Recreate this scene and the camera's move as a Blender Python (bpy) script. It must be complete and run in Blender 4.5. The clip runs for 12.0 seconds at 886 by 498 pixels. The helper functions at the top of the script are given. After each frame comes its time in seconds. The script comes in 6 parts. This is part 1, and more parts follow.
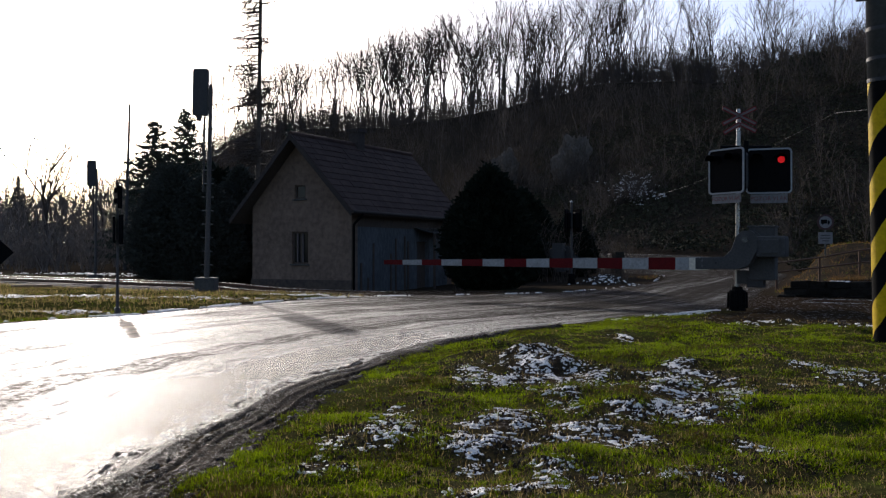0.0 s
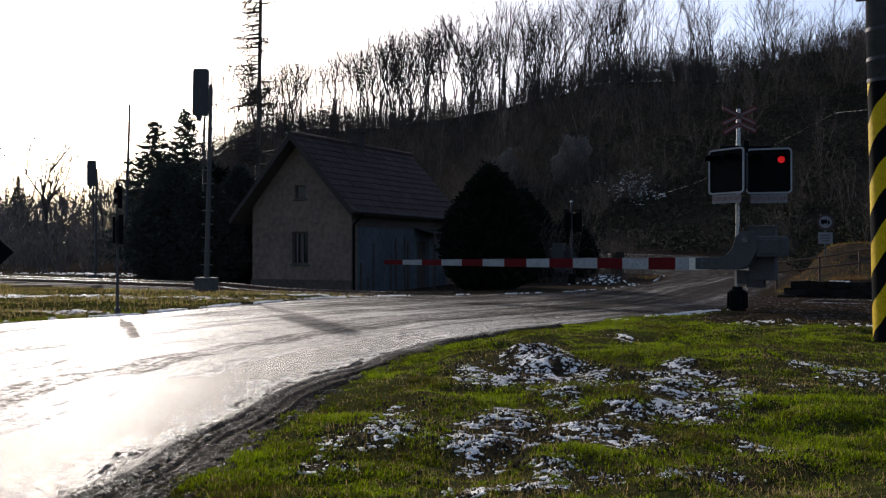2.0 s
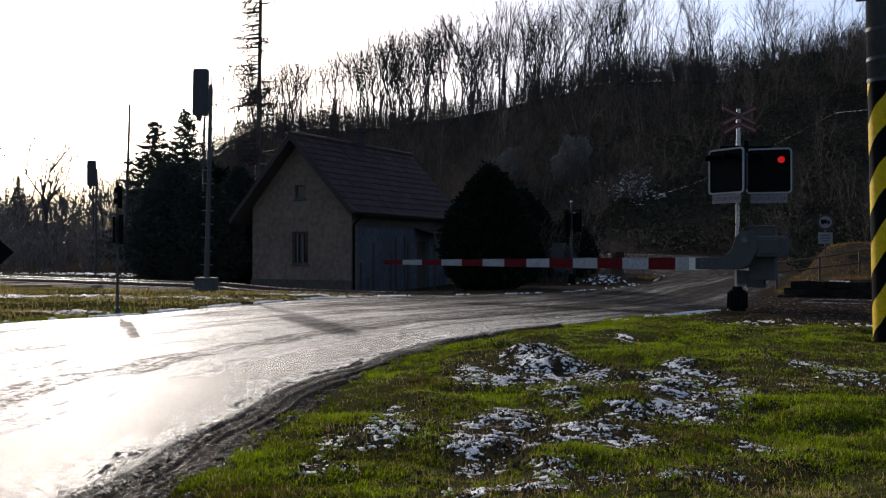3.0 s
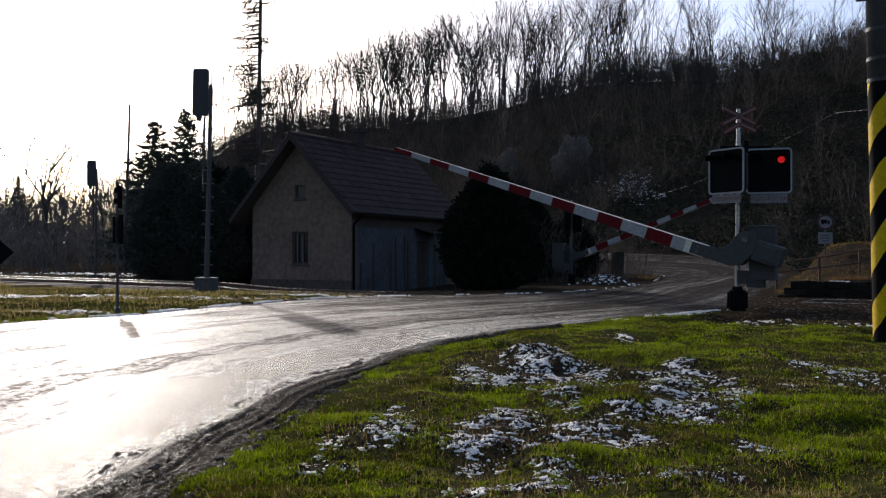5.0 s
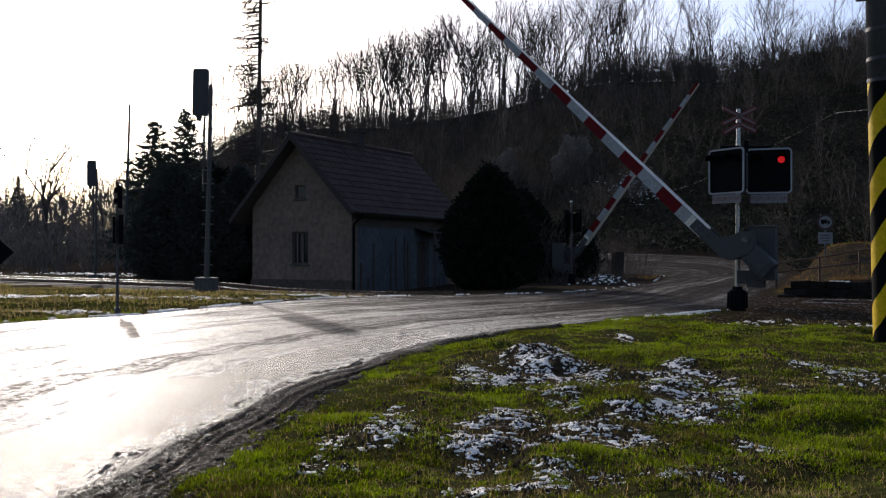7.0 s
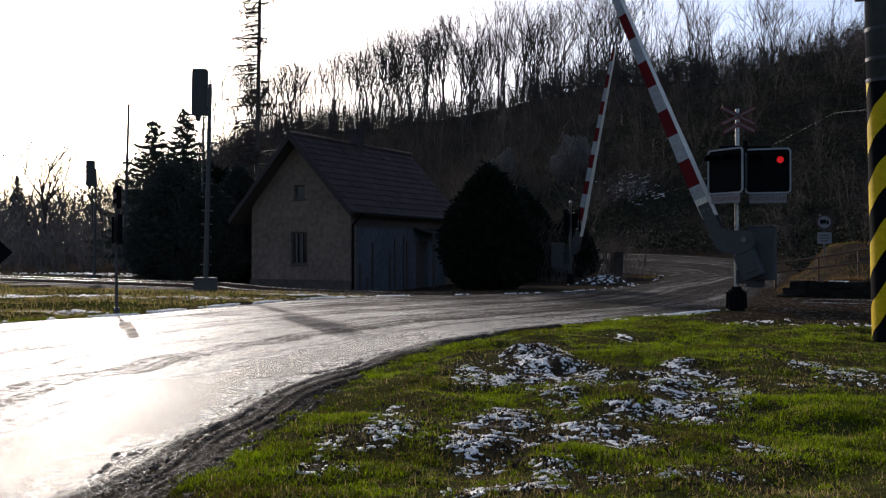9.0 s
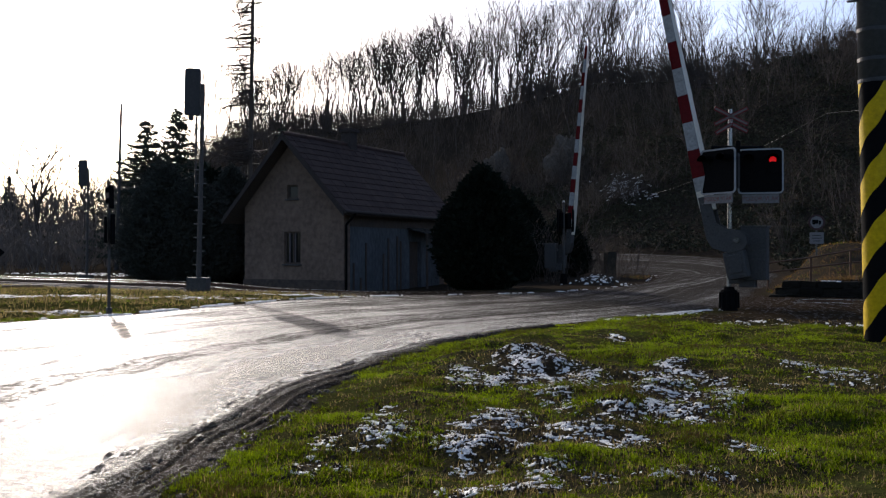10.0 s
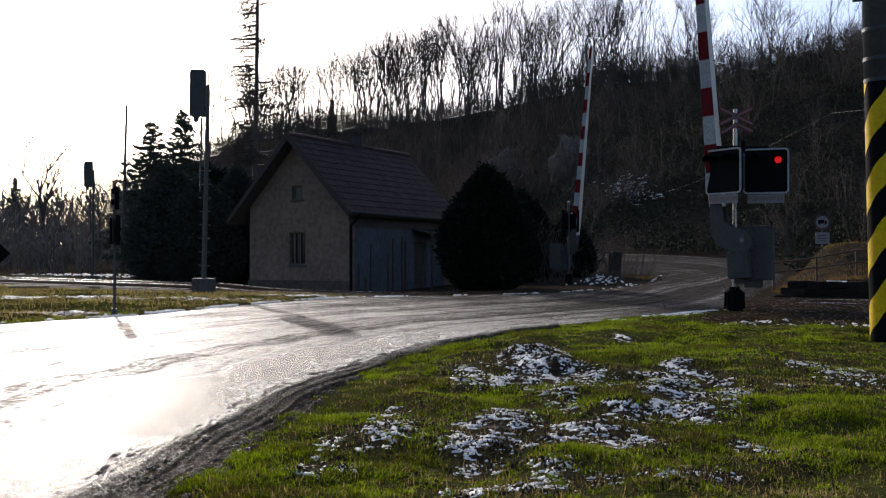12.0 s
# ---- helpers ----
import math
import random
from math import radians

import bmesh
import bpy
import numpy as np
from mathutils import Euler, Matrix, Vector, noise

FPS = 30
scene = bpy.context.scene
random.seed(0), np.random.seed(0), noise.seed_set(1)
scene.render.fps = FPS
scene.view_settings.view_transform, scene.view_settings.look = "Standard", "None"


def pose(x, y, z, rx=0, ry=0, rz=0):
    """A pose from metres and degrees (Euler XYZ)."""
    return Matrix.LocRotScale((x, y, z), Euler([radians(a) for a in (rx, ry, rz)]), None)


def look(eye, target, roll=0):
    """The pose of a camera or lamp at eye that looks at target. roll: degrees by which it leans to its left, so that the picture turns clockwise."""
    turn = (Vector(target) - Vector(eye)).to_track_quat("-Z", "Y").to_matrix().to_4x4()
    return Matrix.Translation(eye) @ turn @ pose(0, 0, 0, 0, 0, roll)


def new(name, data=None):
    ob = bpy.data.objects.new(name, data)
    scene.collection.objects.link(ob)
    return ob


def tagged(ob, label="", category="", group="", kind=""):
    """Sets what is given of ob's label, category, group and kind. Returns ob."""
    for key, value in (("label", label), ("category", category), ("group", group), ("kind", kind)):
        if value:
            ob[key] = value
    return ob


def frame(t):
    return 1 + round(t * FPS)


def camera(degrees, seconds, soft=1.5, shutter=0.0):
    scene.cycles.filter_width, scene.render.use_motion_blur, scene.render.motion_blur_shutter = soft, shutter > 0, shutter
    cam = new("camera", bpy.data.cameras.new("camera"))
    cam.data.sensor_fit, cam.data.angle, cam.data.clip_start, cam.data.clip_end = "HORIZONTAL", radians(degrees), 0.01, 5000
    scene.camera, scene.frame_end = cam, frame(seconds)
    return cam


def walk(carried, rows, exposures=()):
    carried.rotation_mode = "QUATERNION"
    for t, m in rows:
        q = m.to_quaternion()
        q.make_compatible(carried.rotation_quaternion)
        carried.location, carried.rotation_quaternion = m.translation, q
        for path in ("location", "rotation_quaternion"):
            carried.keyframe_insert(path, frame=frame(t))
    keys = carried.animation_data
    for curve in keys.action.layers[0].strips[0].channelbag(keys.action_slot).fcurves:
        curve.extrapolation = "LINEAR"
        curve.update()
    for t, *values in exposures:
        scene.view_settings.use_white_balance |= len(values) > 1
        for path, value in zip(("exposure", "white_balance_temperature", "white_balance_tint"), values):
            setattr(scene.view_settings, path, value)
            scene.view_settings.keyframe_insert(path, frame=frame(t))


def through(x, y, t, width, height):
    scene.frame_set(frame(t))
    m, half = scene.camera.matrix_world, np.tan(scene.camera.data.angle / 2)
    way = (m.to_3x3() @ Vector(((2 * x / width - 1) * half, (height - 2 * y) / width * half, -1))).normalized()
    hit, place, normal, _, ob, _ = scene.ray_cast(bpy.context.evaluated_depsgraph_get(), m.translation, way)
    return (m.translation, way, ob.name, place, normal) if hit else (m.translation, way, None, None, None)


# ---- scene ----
# ---------------------------------------------------------------- camera
FOV = 2 * math.degrees(math.atan(784 / 1600))
EYE = (0.0, 0.0, 0.98)
TILT = 90.41
cam = camera(FOV, 12.0, soft=1.25)


def aim(t, right, left_up, right_up):
    """A tripod head nudged by hand: turn to the right and tilt, in units of 1/1600 rad, and the lean from both sides."""
    k = math.degrees(1 / 1600)
    mid = left_up + (right_up - left_up) * 0.4
    roll = math.degrees((right_up - left_up) / 1109)
    return t, pose(*EYE, TILT + mid * k, 0, right * k) @ pose(0, 0, 0, 0, 0, roll)


walk(cam, [aim(0, 0, 0, 0), aim(8.7, 0, 0, 0), aim(9.0, -1.5, 0, 0), aim(9.2, -3, 0, 0), aim(9.3, -13, 0, -0.5), aim(9.5, -15.6, 0, -1),
           aim(9.8, -15, 0, 0), aim(10.0, -13.2, 0, 0), aim(10.3, -11.2, -0.5, -0.5), aim(10.5, -10.5, -1.5, -1.2), aim(10.7, -9.6, -3, -2.4),
           aim(11.0, -5.6, -6, -6.5), aim(11.2, -4.8, -6.3, -7), aim(11.4, -3.6, -5, -8.6), aim(11.5, -2.6, -3.6, -9.4), aim(11.6, -2, -3.2, -9.2),
           aim(11.7, -2.4, -1.6, -2.5), aim(11.8, -4.4, 0.4, 0), aim(12.0, -4.6, 1.5, 0)],
     exposures=[(0, -0.15, 6300, 14), (9.0, -0.15, 6300, 14), (9.8, -0.05, 6300, 14), (11.2, 0.0, 6300, 14), (12.0, 0.06, 6300, 14)])

# ---------------------------------------------------------------- world and sun
SUN_AZ, SUN_EL = radians(-21.8), radians(22.3)          # azimuth clockwise from +y
world = bpy.data.worlds.new("sky")
scene.world = world
world.use_nodes = True
wn = world.node_tree.nodes
sky = wn.new("ShaderNodeTexSky")
sky.sky_type, sky.sun_disc = "NISHITA", False
sky.sun_elevation, sky.sun_rotation = SUN_EL, SUN_AZ
sky.air_density, sky.dust_density, sky.ozone_density = 0.75, 1.8, 1.1
wn["Background"].inputs["Strength"].default_value = 0.195
world.node_tree.links.new(sky.outputs[0], wn["Background"].inputs["Color"])
sun = new("sun", bpy.data.lights.new("sun", "SUN"))
sun.data.energy, sun.data.angle, sun.data.color = 4.2, radians(0.55), (1.0, 0.93, 0.82)
to_sun = Vector((math.sin(SUN_AZ) * math.cos(SUN_EL), math.cos(SUN_AZ) * math.cos(SUN_EL), math.sin(SUN_EL)))
sun.matrix_world = look(to_sun * 50, (0, 0, 0))

# ---------------------------------------------------------------- plan
AZ = 0.565                                               # the road's turn to the right at the crossing
ER = Vector((math.sin(AZ), math.cos(AZ), 0))             # along the road
ET = Vector((-math.cos(AZ), math.sin(AZ), 0))            # along the track, to the west
NEAR = Vector((5.268, 15.646, 1.25))                     # hinge of the near barrier
FAR = Vector((4.711, 34.435, 1.194))                     # hinge of the far barrier


def plan(a, b, z=0.0):
    """A place a metres along the road past the near hinge and b metres along the track to the west."""
    p = NEAR + ER * a + ET * b
    return Vector((p.x, p.y, z))


def smooth(lo, hi, v):
    t = np.clip((v - lo) / (hi - lo), 0, 1)
    return t * t * (3 - 2 * t)


# ---------------------------------------------------------------- materials
def material(name):
    m = bpy.data.materials.new(name)
    m.use_nodes = True
    return m, m.node_tree.nodes, m.node_tree.links, m.node_tree.nodes["Principled BSDF"]


def noise_node(n, l, scale, detail=5.0, rough=0.55, coord="Object", squash=(1, 1, 1), out="Fac"):
    tc = n.new("ShaderNodeTexCoord")
    mp = n.new("ShaderNodeMapping")
    mp.inputs["Scale"].default_value = squash
    t = n.new("ShaderNodeTexNoise")
    t.inputs["Scale"].default_value, t.inputs["Detail"].default_value, t.inputs["Roughness"].default_value = scale, detail, rough
    l.new(tc.outputs[coord], mp.inputs["Vector"])
    l.new(mp.outputs[0], t.inputs["Vector"])
    return t.outputs[out]


def ramp(n, l, fac, stops):
    r = n.new("ShaderNodeValToRGB")
    e = r.color_ramp.elements
    while len(e) < len(stops):
        e.new(0.5)
    for el, (p, c) in zip(e, stops):
        el.position = p
        el.color = (*c, 1) if len(c) == 3 else c
    l.new(fac, r.inputs[0])
    return r.outputs[0]


def mix(n, l, fac, a, b, kind="MIX"):
    m = n.new("ShaderNodeMix")
    m.data_type, m.blend_type = "RGBA", kind
    for socket, v in ((m.inputs[0], fac), (m.inputs[6], a), (m.inputs[7], b)):
        if isinstance(v, (int, float)):
            socket.default_value = v
        elif isinstance(v, tuple):
            socket.default_value = (*v, 1)
        else:
            l.new(v, socket)
    return m.outputs[2]


def bump(n, l, b, height, strength, distance):
    u = n.new("ShaderNodeBump")
    u.inputs["Strength"].default_value, u.inputs["Distance"].default_value = strength, distance
    l.new(height, u.inputs["Height"])
    l.new(u.outputs[0], b.inputs["Normal"])


def grey(v):
    return (v, v, v)


def surface(name, dark, light, rough=0.6, metal=0.0, scale=3.0, fine=40.0, relief=0.3, depth=0.01, squash=(1, 1, 1), spread=0.15, coord="Object", island=0.0, gloss=0.3):
    """A worn surface: broad stains and fine grain between two colours, with relief."""
    m, n, l, b = material(name)
    big = noise_node(n, l, scale, 4, 0.6, coord, squash)
    small = noise_node(n, l, fine, 3, 0.6, coord, squash)
    col = ramp(n, l, big, [(0.3, dark), (0.7, light)])
    col = mix(n, l, 0.55, col, ramp(n, l, small, [(0.25, tuple(c * 0.72 for c in dark)), (0.75, tuple(min(1, c * 1.18) for c in light))]))
    if island:
        info = n.new("ShaderNodeObjectInfo")
        geo = n.new("ShaderNodeNewGeometry")
        add = n.new("ShaderNodeMath")
        add.operation = "ADD"
        l.new(info.outputs["Random"], add.inputs[0])
        l.new(geo.outputs["Random Per Island"], add.inputs[1])
        fr = n.new("ShaderNodeMath")
        fr.operation = "FRACT"
        l.new(add.outputs[0], fr.inputs[0])
        col = mix(n, l, 1.0, col, ramp(n, l, fr.outputs[0], [(0.0, grey(1 - island)), (1.0, grey(1.0))]), "MULTIPLY")
    l.new(col, b.inputs["Base Color"])
    l.new(ramp(n, l, big, [(0.25, grey(max(0.03, rough - spread))), (0.75, grey(min(1, rough + spread)))]), b.inputs["Roughness"])
    b.inputs["Metallic"].default_value = metal
    b.inputs["Specular IOR Level"].default_value = gloss
    if relief:
        bump(n, l, b, small, relief, depth)
    return m


M = {}
M["bark"] = surface("bark", (0.04, 0.030, 0.024), (0.10, 0.078, 0.063), 0.9, scale=1.5, fine=12, relief=0.6, depth=0.03)
M["twig"] = surface("twig", (0.034, 0.025, 0.021), (0.075, 0.058, 0.047), 0.85, scale=0.6, fine=6, relief=0)
M["brush"] = surface("brush", (0.050, 0.040, 0.034), (0.115, 0.092, 0.076), 0.95, scale=0.12, fine=2, relief=0, island=0.3, gloss=0.05)
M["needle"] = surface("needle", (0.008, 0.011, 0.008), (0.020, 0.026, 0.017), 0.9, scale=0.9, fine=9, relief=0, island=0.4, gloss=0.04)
# Needles paler than on the other evergreens: veiling glare put into the colour.
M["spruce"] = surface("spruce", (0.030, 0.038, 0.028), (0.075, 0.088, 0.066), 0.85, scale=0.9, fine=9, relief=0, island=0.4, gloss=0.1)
M["ivy"] = surface("ivy", (0.026, 0.026, 0.016), (0.070, 0.068, 0.040), 0.85, scale=0.25, fine=3, relief=0, island=0.4, gloss=0.06)
# Leaves lighter than needle, to carry the veiling glare over this group.
M["glare_hedge"] = surface("glare_hedge", (0.034, 0.036, 0.030), (0.072, 0.075, 0.062), 0.9, scale=0.9, fine=9, relief=0, island=0.3, gloss=0.05)
# Lighter grey than the hillside brush, standing in for haze over the left woods.
M["thicket"] = surface("thicket", (0.10, 0.085, 0.075), (0.20, 0.172, 0.15), 0.95, scale=0.12, fine=2, relief=0, island=0.3, gloss=0.05)
M["plaster"] = surface("plaster", (0.074, 0.049, 0.036), (0.21, 0.145, 0.105), 0.9, scale=0.75, fine=5, relief=0.35, depth=0.012)
M["blue_wall"] = surface("blue_wall", (0.024, 0.026, 0.029), (0.105, 0.112, 0.120), 0.85, scale=1.1, fine=10, relief=0.4, squash=(1, 1, 0.35))
M["roof_tile"] = surface("roof_tile", (0.036, 0.023, 0.020), (0.078, 0.051, 0.044), 0.85, scale=1.4, fine=16, relief=0.5, island=0.35, gloss=0.1)
M["dark_wood"] = surface("dark_wood", (0.035, 0.025, 0.02), (0.09, 0.065, 0.05), 0.8, scale=3, fine=25, relief=0.5, squash=(1, 1, 0.15))
M["steel"] = surface("steel", (0.06, 0.06, 0.06), (0.12, 0.12, 0.117), 0.32, 0.6, scale=4, fine=30, relief=0.15)
M["grey_paint"] = surface("grey_paint", (0.029, 0.0285, 0.0282), (0.060, 0.058, 0.0565), 0.7, scale=4, fine=30, relief=0.15)
M["dark_paint"] = surface("dark_paint", (0.018, 0.017, 0.018), (0.042, 0.040, 0.040), 0.55, scale=4, fine=25, relief=0.15)
M["black"] = surface("black", (0.003, 0.003, 0.0035), (0.007, 0.007, 0.0075), 0.7, scale=5, fine=25, relief=0.1, gloss=0.025)
M["white_paint"] = surface("white_paint", (0.18, 0.174, 0.168), (0.34, 0.33, 0.318), 0.6, scale=5, fine=25, relief=0.1, gloss=0.12)
M["red_paint"] = surface("red_paint", (0.070, 0.0045, 0.0055), (0.11, 0.007, 0.008), 0.6, scale=5, fine=25, relief=0.1, gloss=0.08)
M["yellow_paint"] = surface("yellow_paint", (0.42, 0.27, 0.0), (0.60, 0.40, 0.002), 0.6, scale=4, fine=22, relief=0.15, gloss=0.15)
M["concrete"] = surface("concrete", (0.038, 0.035, 0.032), (0.085, 0.079, 0.072), 0.85, scale=2.5, fine=25, relief=0.5)
M["rust"] = surface("rust", (0.05, 0.026, 0.016), (0.12, 0.062, 0.036), 0.75, 0.3, scale=6, fine=40, relief=0.3)
M["rail_top"] = surface("rail_top", (0.4, 0.38, 0.36), (0.6, 0.58, 0.55), 0.28, 1.0, scale=6, fine=30, relief=0)
M["ballast"] = surface("ballast", (0.022, 0.018, 0.015), (0.075, 0.065, 0.056), 0.9, scale=1.2, fine=14, relief=1.0, depth=0.05, island=0.5, gloss=0.05)
M["rock"] = surface("rock", (0.050, 0.041, 0.033), (0.16, 0.134, 0.108), 0.9, scale=0.6, fine=5, relief=0.8, depth=0.1)
M["mast_paint"] = surface("mast_paint", (0.038, 0.033, 0.031), (0.078, 0.068, 0.063), 0.7, scale=3, fine=20, relief=0.2)
M["dull_field"] = surface("dull_field", (0.085, 0.07, 0.07), (0.14, 0.12, 0.118), 0.7, scale=5, fine=25, relief=0.1)
M["dark_stone"] = surface("dark_stone", (0.014, 0.0125, 0.011), (0.042, 0.037, 0.030), 0.95, scale=2.5, fine=14, relief=0.8, depth=0.04, island=0.5, gloss=0.02)
M["sign_white"] = surface("sign_white", (0.19, 0.193, 0.196), (0.30, 0.304, 0.308), 0.55, scale=6, fine=30, relief=0.1)
M["cream_paint"] = surface("cream_paint", (0.48, 0.42, 0.33), (0.68, 0.61, 0.49), 0.5, scale=5, fine=25, relief=0.1)
M["zinc"] = surface("zinc", (0.16, 0.16, 0.158), (0.30, 0.297, 0.29), 0.30, 0.9, scale=4, fine=30, relief=0.15)
M["shaft_paint"] = surface("shaft_paint", (0.04, 0.042, 0.048), (0.085, 0.088, 0.095), 0.42, scale=3, fine=22, relief=0.2, gloss=0.5)
M["earth"] = surface("earth", (0.016, 0.0115, 0.008), (0.052, 0.038, 0.026), 0.9, scale=4, fine=40, relief=0.6, depth=0.01, island=0.4, gloss=0.06)
M["wire"] = surface("wire", (0.02, 0.02, 0.02), (0.045, 0.045, 0.043), 0.6, 0.3, relief=0)
M["snow"] = surface("snow", (0.48, 0.45, 0.41), (0.88, 0.85, 0.80), 0.6, scale=14, fine=90, relief=0.7, depth=0.012)


def road_material():
    """Asphalt with wet and dry streaks along the wheel tracks, patches and grit."""
    m, n, l, b = material("wet_asphalt")
    way = n.new("ShaderNodeAttribute")
    way.attribute_name = "way"

    def streak(scale, squash, detail=4.0, rough=0.6):
        mp = n.new("ShaderNodeMapping")
        mp.inputs["Scale"].default_value = squash
        t = n.new("ShaderNodeTexNoise")
        t.inputs["Scale"].default_value, t.inputs["Detail"].default_value, t.inputs["Roughness"].default_value = scale, detail, rough
        l.new(way.outputs["Vector"], mp.inputs["Vector"])
        l.new(mp.outputs[0], t.inputs["Vector"])
        return t.outputs["Fac"]

    tracks = streak(1.0, (0.9, 0.014, 1))
    lines = streak(1.0, (3.4, 0.022, 1), 5, 0.7)
    patch = noise_node(n, l, 0.8, 5, 0.65)
    grain = noise_node(n, l, 45, 3, 0.75)
    grit = noise_node(n, l, 17, 6, 0.88)
    dry = mix(n, l, 0.55, mix(n, l, 0.62, tracks, lines), mix(n, l, 0.8, patch, grit))
    sep = n.new("ShaderNodeSeparateXYZ")
    l.new(way.outputs["Vector"], sep.inputs[0])
    rut = ramp(n, l, sep.outputs[0], [(0.0, grey(0.0)), (0.22, grey(0.02)), (0.40, grey(0.085)), (0.85, grey(0.075)), (1.0, grey(0.0))])
    far = n.new("ShaderNodeMath")
    far.operation = "DIVIDE"
    far.inputs[1].default_value = 40.0
    l.new(sep.outputs[1], far.inputs[0])
    rut = mix(n, l, 1.0, rut, ramp(n, l, far.outputs[0], [(0.36, grey(1.0)), (0.47, grey(0.0))]), "MULTIPLY")
    dry = mix(n, l, 1.0, dry, rut, "SUBTRACT")
    dry = mix(n, l, 1.0, dry, ramp(n, l, far.outputs[0], [(0.40, grey(0.0)), (0.58, grey(0.058))]), "ADD")
    col = ramp(n, l, dry, [(0.40, (0.018, 0.0165, 0.015)), (0.60, (0.046, 0.037, 0.029))])
    col = mix(n, l, 0.5, col, ramp(n, l, mix(n, l, 0.6, grain, grit), [(0.42, grey(0.004)), (0.52, grey(0.022)), (0.62, (0.064, 0.058, 0.050))]))
    l.new(col, b.inputs["Base Color"])
    speck = noise_node(n, l, 60, 3, 0.7)
    shine = mix(n, l, 1.0, ramp(n, l, speck, [(0.57, grey(0.0)), (0.64, grey(1.0))]), ramp(n, l, dry, [(0.48, grey(0.0)), (0.53, grey(1.0))]), "MULTIPLY")
    shine = mix(n, l, 1.0, shine, ramp(n, l, far.outputs[0], [(0.36, grey(1.0)), (0.55, grey(0.35))]), "MULTIPLY")
    rough = mix(n, l, shine, ramp(n, l, dry, [(0.472, grey(0.27)), (0.509, grey(0.45)), (0.539, grey(0.9))]), grey(0.24))
    l.new(rough, b.inputs["Roughness"])
    wet = mix(n, l, 1.0, ramp(n, l, dry, [(0.472, grey(0.9)), (0.539, grey(0.0))]), ramp(n, l, grit, [(0.44, grey(0.35)), (0.56, grey(1.0))]), "MULTIPLY")
    l.new(mix(n, l, shine, wet, grey(0.45)), b.inputs["Specular IOR Level"])
    bump(n, l, b, mix(n, l, 0.45, grain, grit), 1.0, 0.05)
    return m


def ground_material():
    """Grass roots, mud and leaf litter; the wooded slope is brown, snow lies in thin patches."""
    m, n, l, b = material("winter_grass_ground")
    mid = noise_node(n, l, 3.0, 5, 0.65)
    fine = noise_node(n, l, 38, 3, 0.7)
    clod = noise_node(n, l, 11, 4, 0.7)
    grass = ramp(n, l, mid, [(0.3, (0.026, 0.018, 0.010)), (0.5, (0.032, 0.030, 0.010)), (0.72, (0.050, 0.062, 0.013))])
    grass = mix(n, l, 0.4, grass, ramp(n, l, fine, [(0.3, (0.012, 0.011, 0.005)), (0.75, (0.08, 0.09, 0.025))]))
    litter = ramp(n, l, mid, [(0.3, (0.015, 0.0125, 0.010)), (0.75, (0.048, 0.038, 0.027))])
    at = n.new("ShaderNodeAttribute")
    at.attribute_name = "cover"
    sep = n.new("ShaderNodeSeparateColor")
    l.new(at.outputs["Color"], sep.inputs[0])
    col = mix(n, l, sep.outputs[0], grass, litter)
    col = mix(n, l, sep.outputs[1], col, ramp(n, l, clod, [(0.3, (0.009, 0.006, 0.004)), (0.7, (0.036, 0.026, 0.017))]))
    snowy = n.new("ShaderNodeMath")
    snowy.operation = "MULTIPLY_ADD"
    l.new(sep.outputs[2], snowy.inputs[0])
    snowy.inputs[1].default_value = 0.5
    l.new(mix(n, l, 0.55, clod, fine), snowy.inputs[2])
    col = mix(n, l, ramp(n, l, snowy.outputs[0], [(0.84, grey(0)), (0.90, grey(1))]), col, (0.78, 0.80, 0.84))
    l.new(col, b.inputs["Base Color"])
    l.new(ramp(n, l, mix(n, l, sep.outputs[1], grey(1.0), clod), [(0.40, grey(0.38)), (0.55, grey(0.95))]), b.inputs["Roughness"])
    l.new(mix(n, l, sep.outputs[1], grey(0.0), ramp(n, l, clod, [(0.36, grey(0.05)), (0.46, grey(0.0))])), b.inputs["Specular IOR Level"])
    bump(n, l, b, mix(n, l, 0.6, fine, clod), 0.9, 0.03)
    return m


def leaf_material(name, stops, through, scale):
    """Thin leaves that let the low sun through."""
    m, n, l, b = material(name)
    geo = n.new("ShaderNodeNewGeometry")
    broad = noise_node(n, l, scale, 3, 0.6)
    half = n.new("ShaderNodeMath")
    half.operation = "MULTIPLY_ADD"
    l.new(geo.outputs["Random Per Island"], half.inputs[0])
    half.inputs[1].default_value = 0.8
    add = n.new("ShaderNodeMath")
    add.operation = "MULTIPLY_ADD"
    l.new(broad, add.inputs[0])
    add.inputs[1].default_value, add.inputs[2].default_value = 1.9, -0.82
    l.new(add.outputs[0], half.inputs[2])
    col = ramp(n, l, half.outputs[0], stops)
    l.new(col, b.inputs["Base Color"])
    b.inputs["Roughness"].default_value = 0.6
    b.inputs["Specular IOR Level"].default_value = 0.1
    tr = n.new("ShaderNodeBsdfTranslucent")
    l.new(col, tr.inputs["Color"])
    mx = n.new("ShaderNodeMixShader")
    mx.inputs[0].default_value = through
    l.new(b.outputs[0], mx.inputs[1])
    l.new(tr.outputs[0], mx.inputs[2])
    l.new(mx.outputs[0], n["Material Output"].inputs["Surface"])
    return m


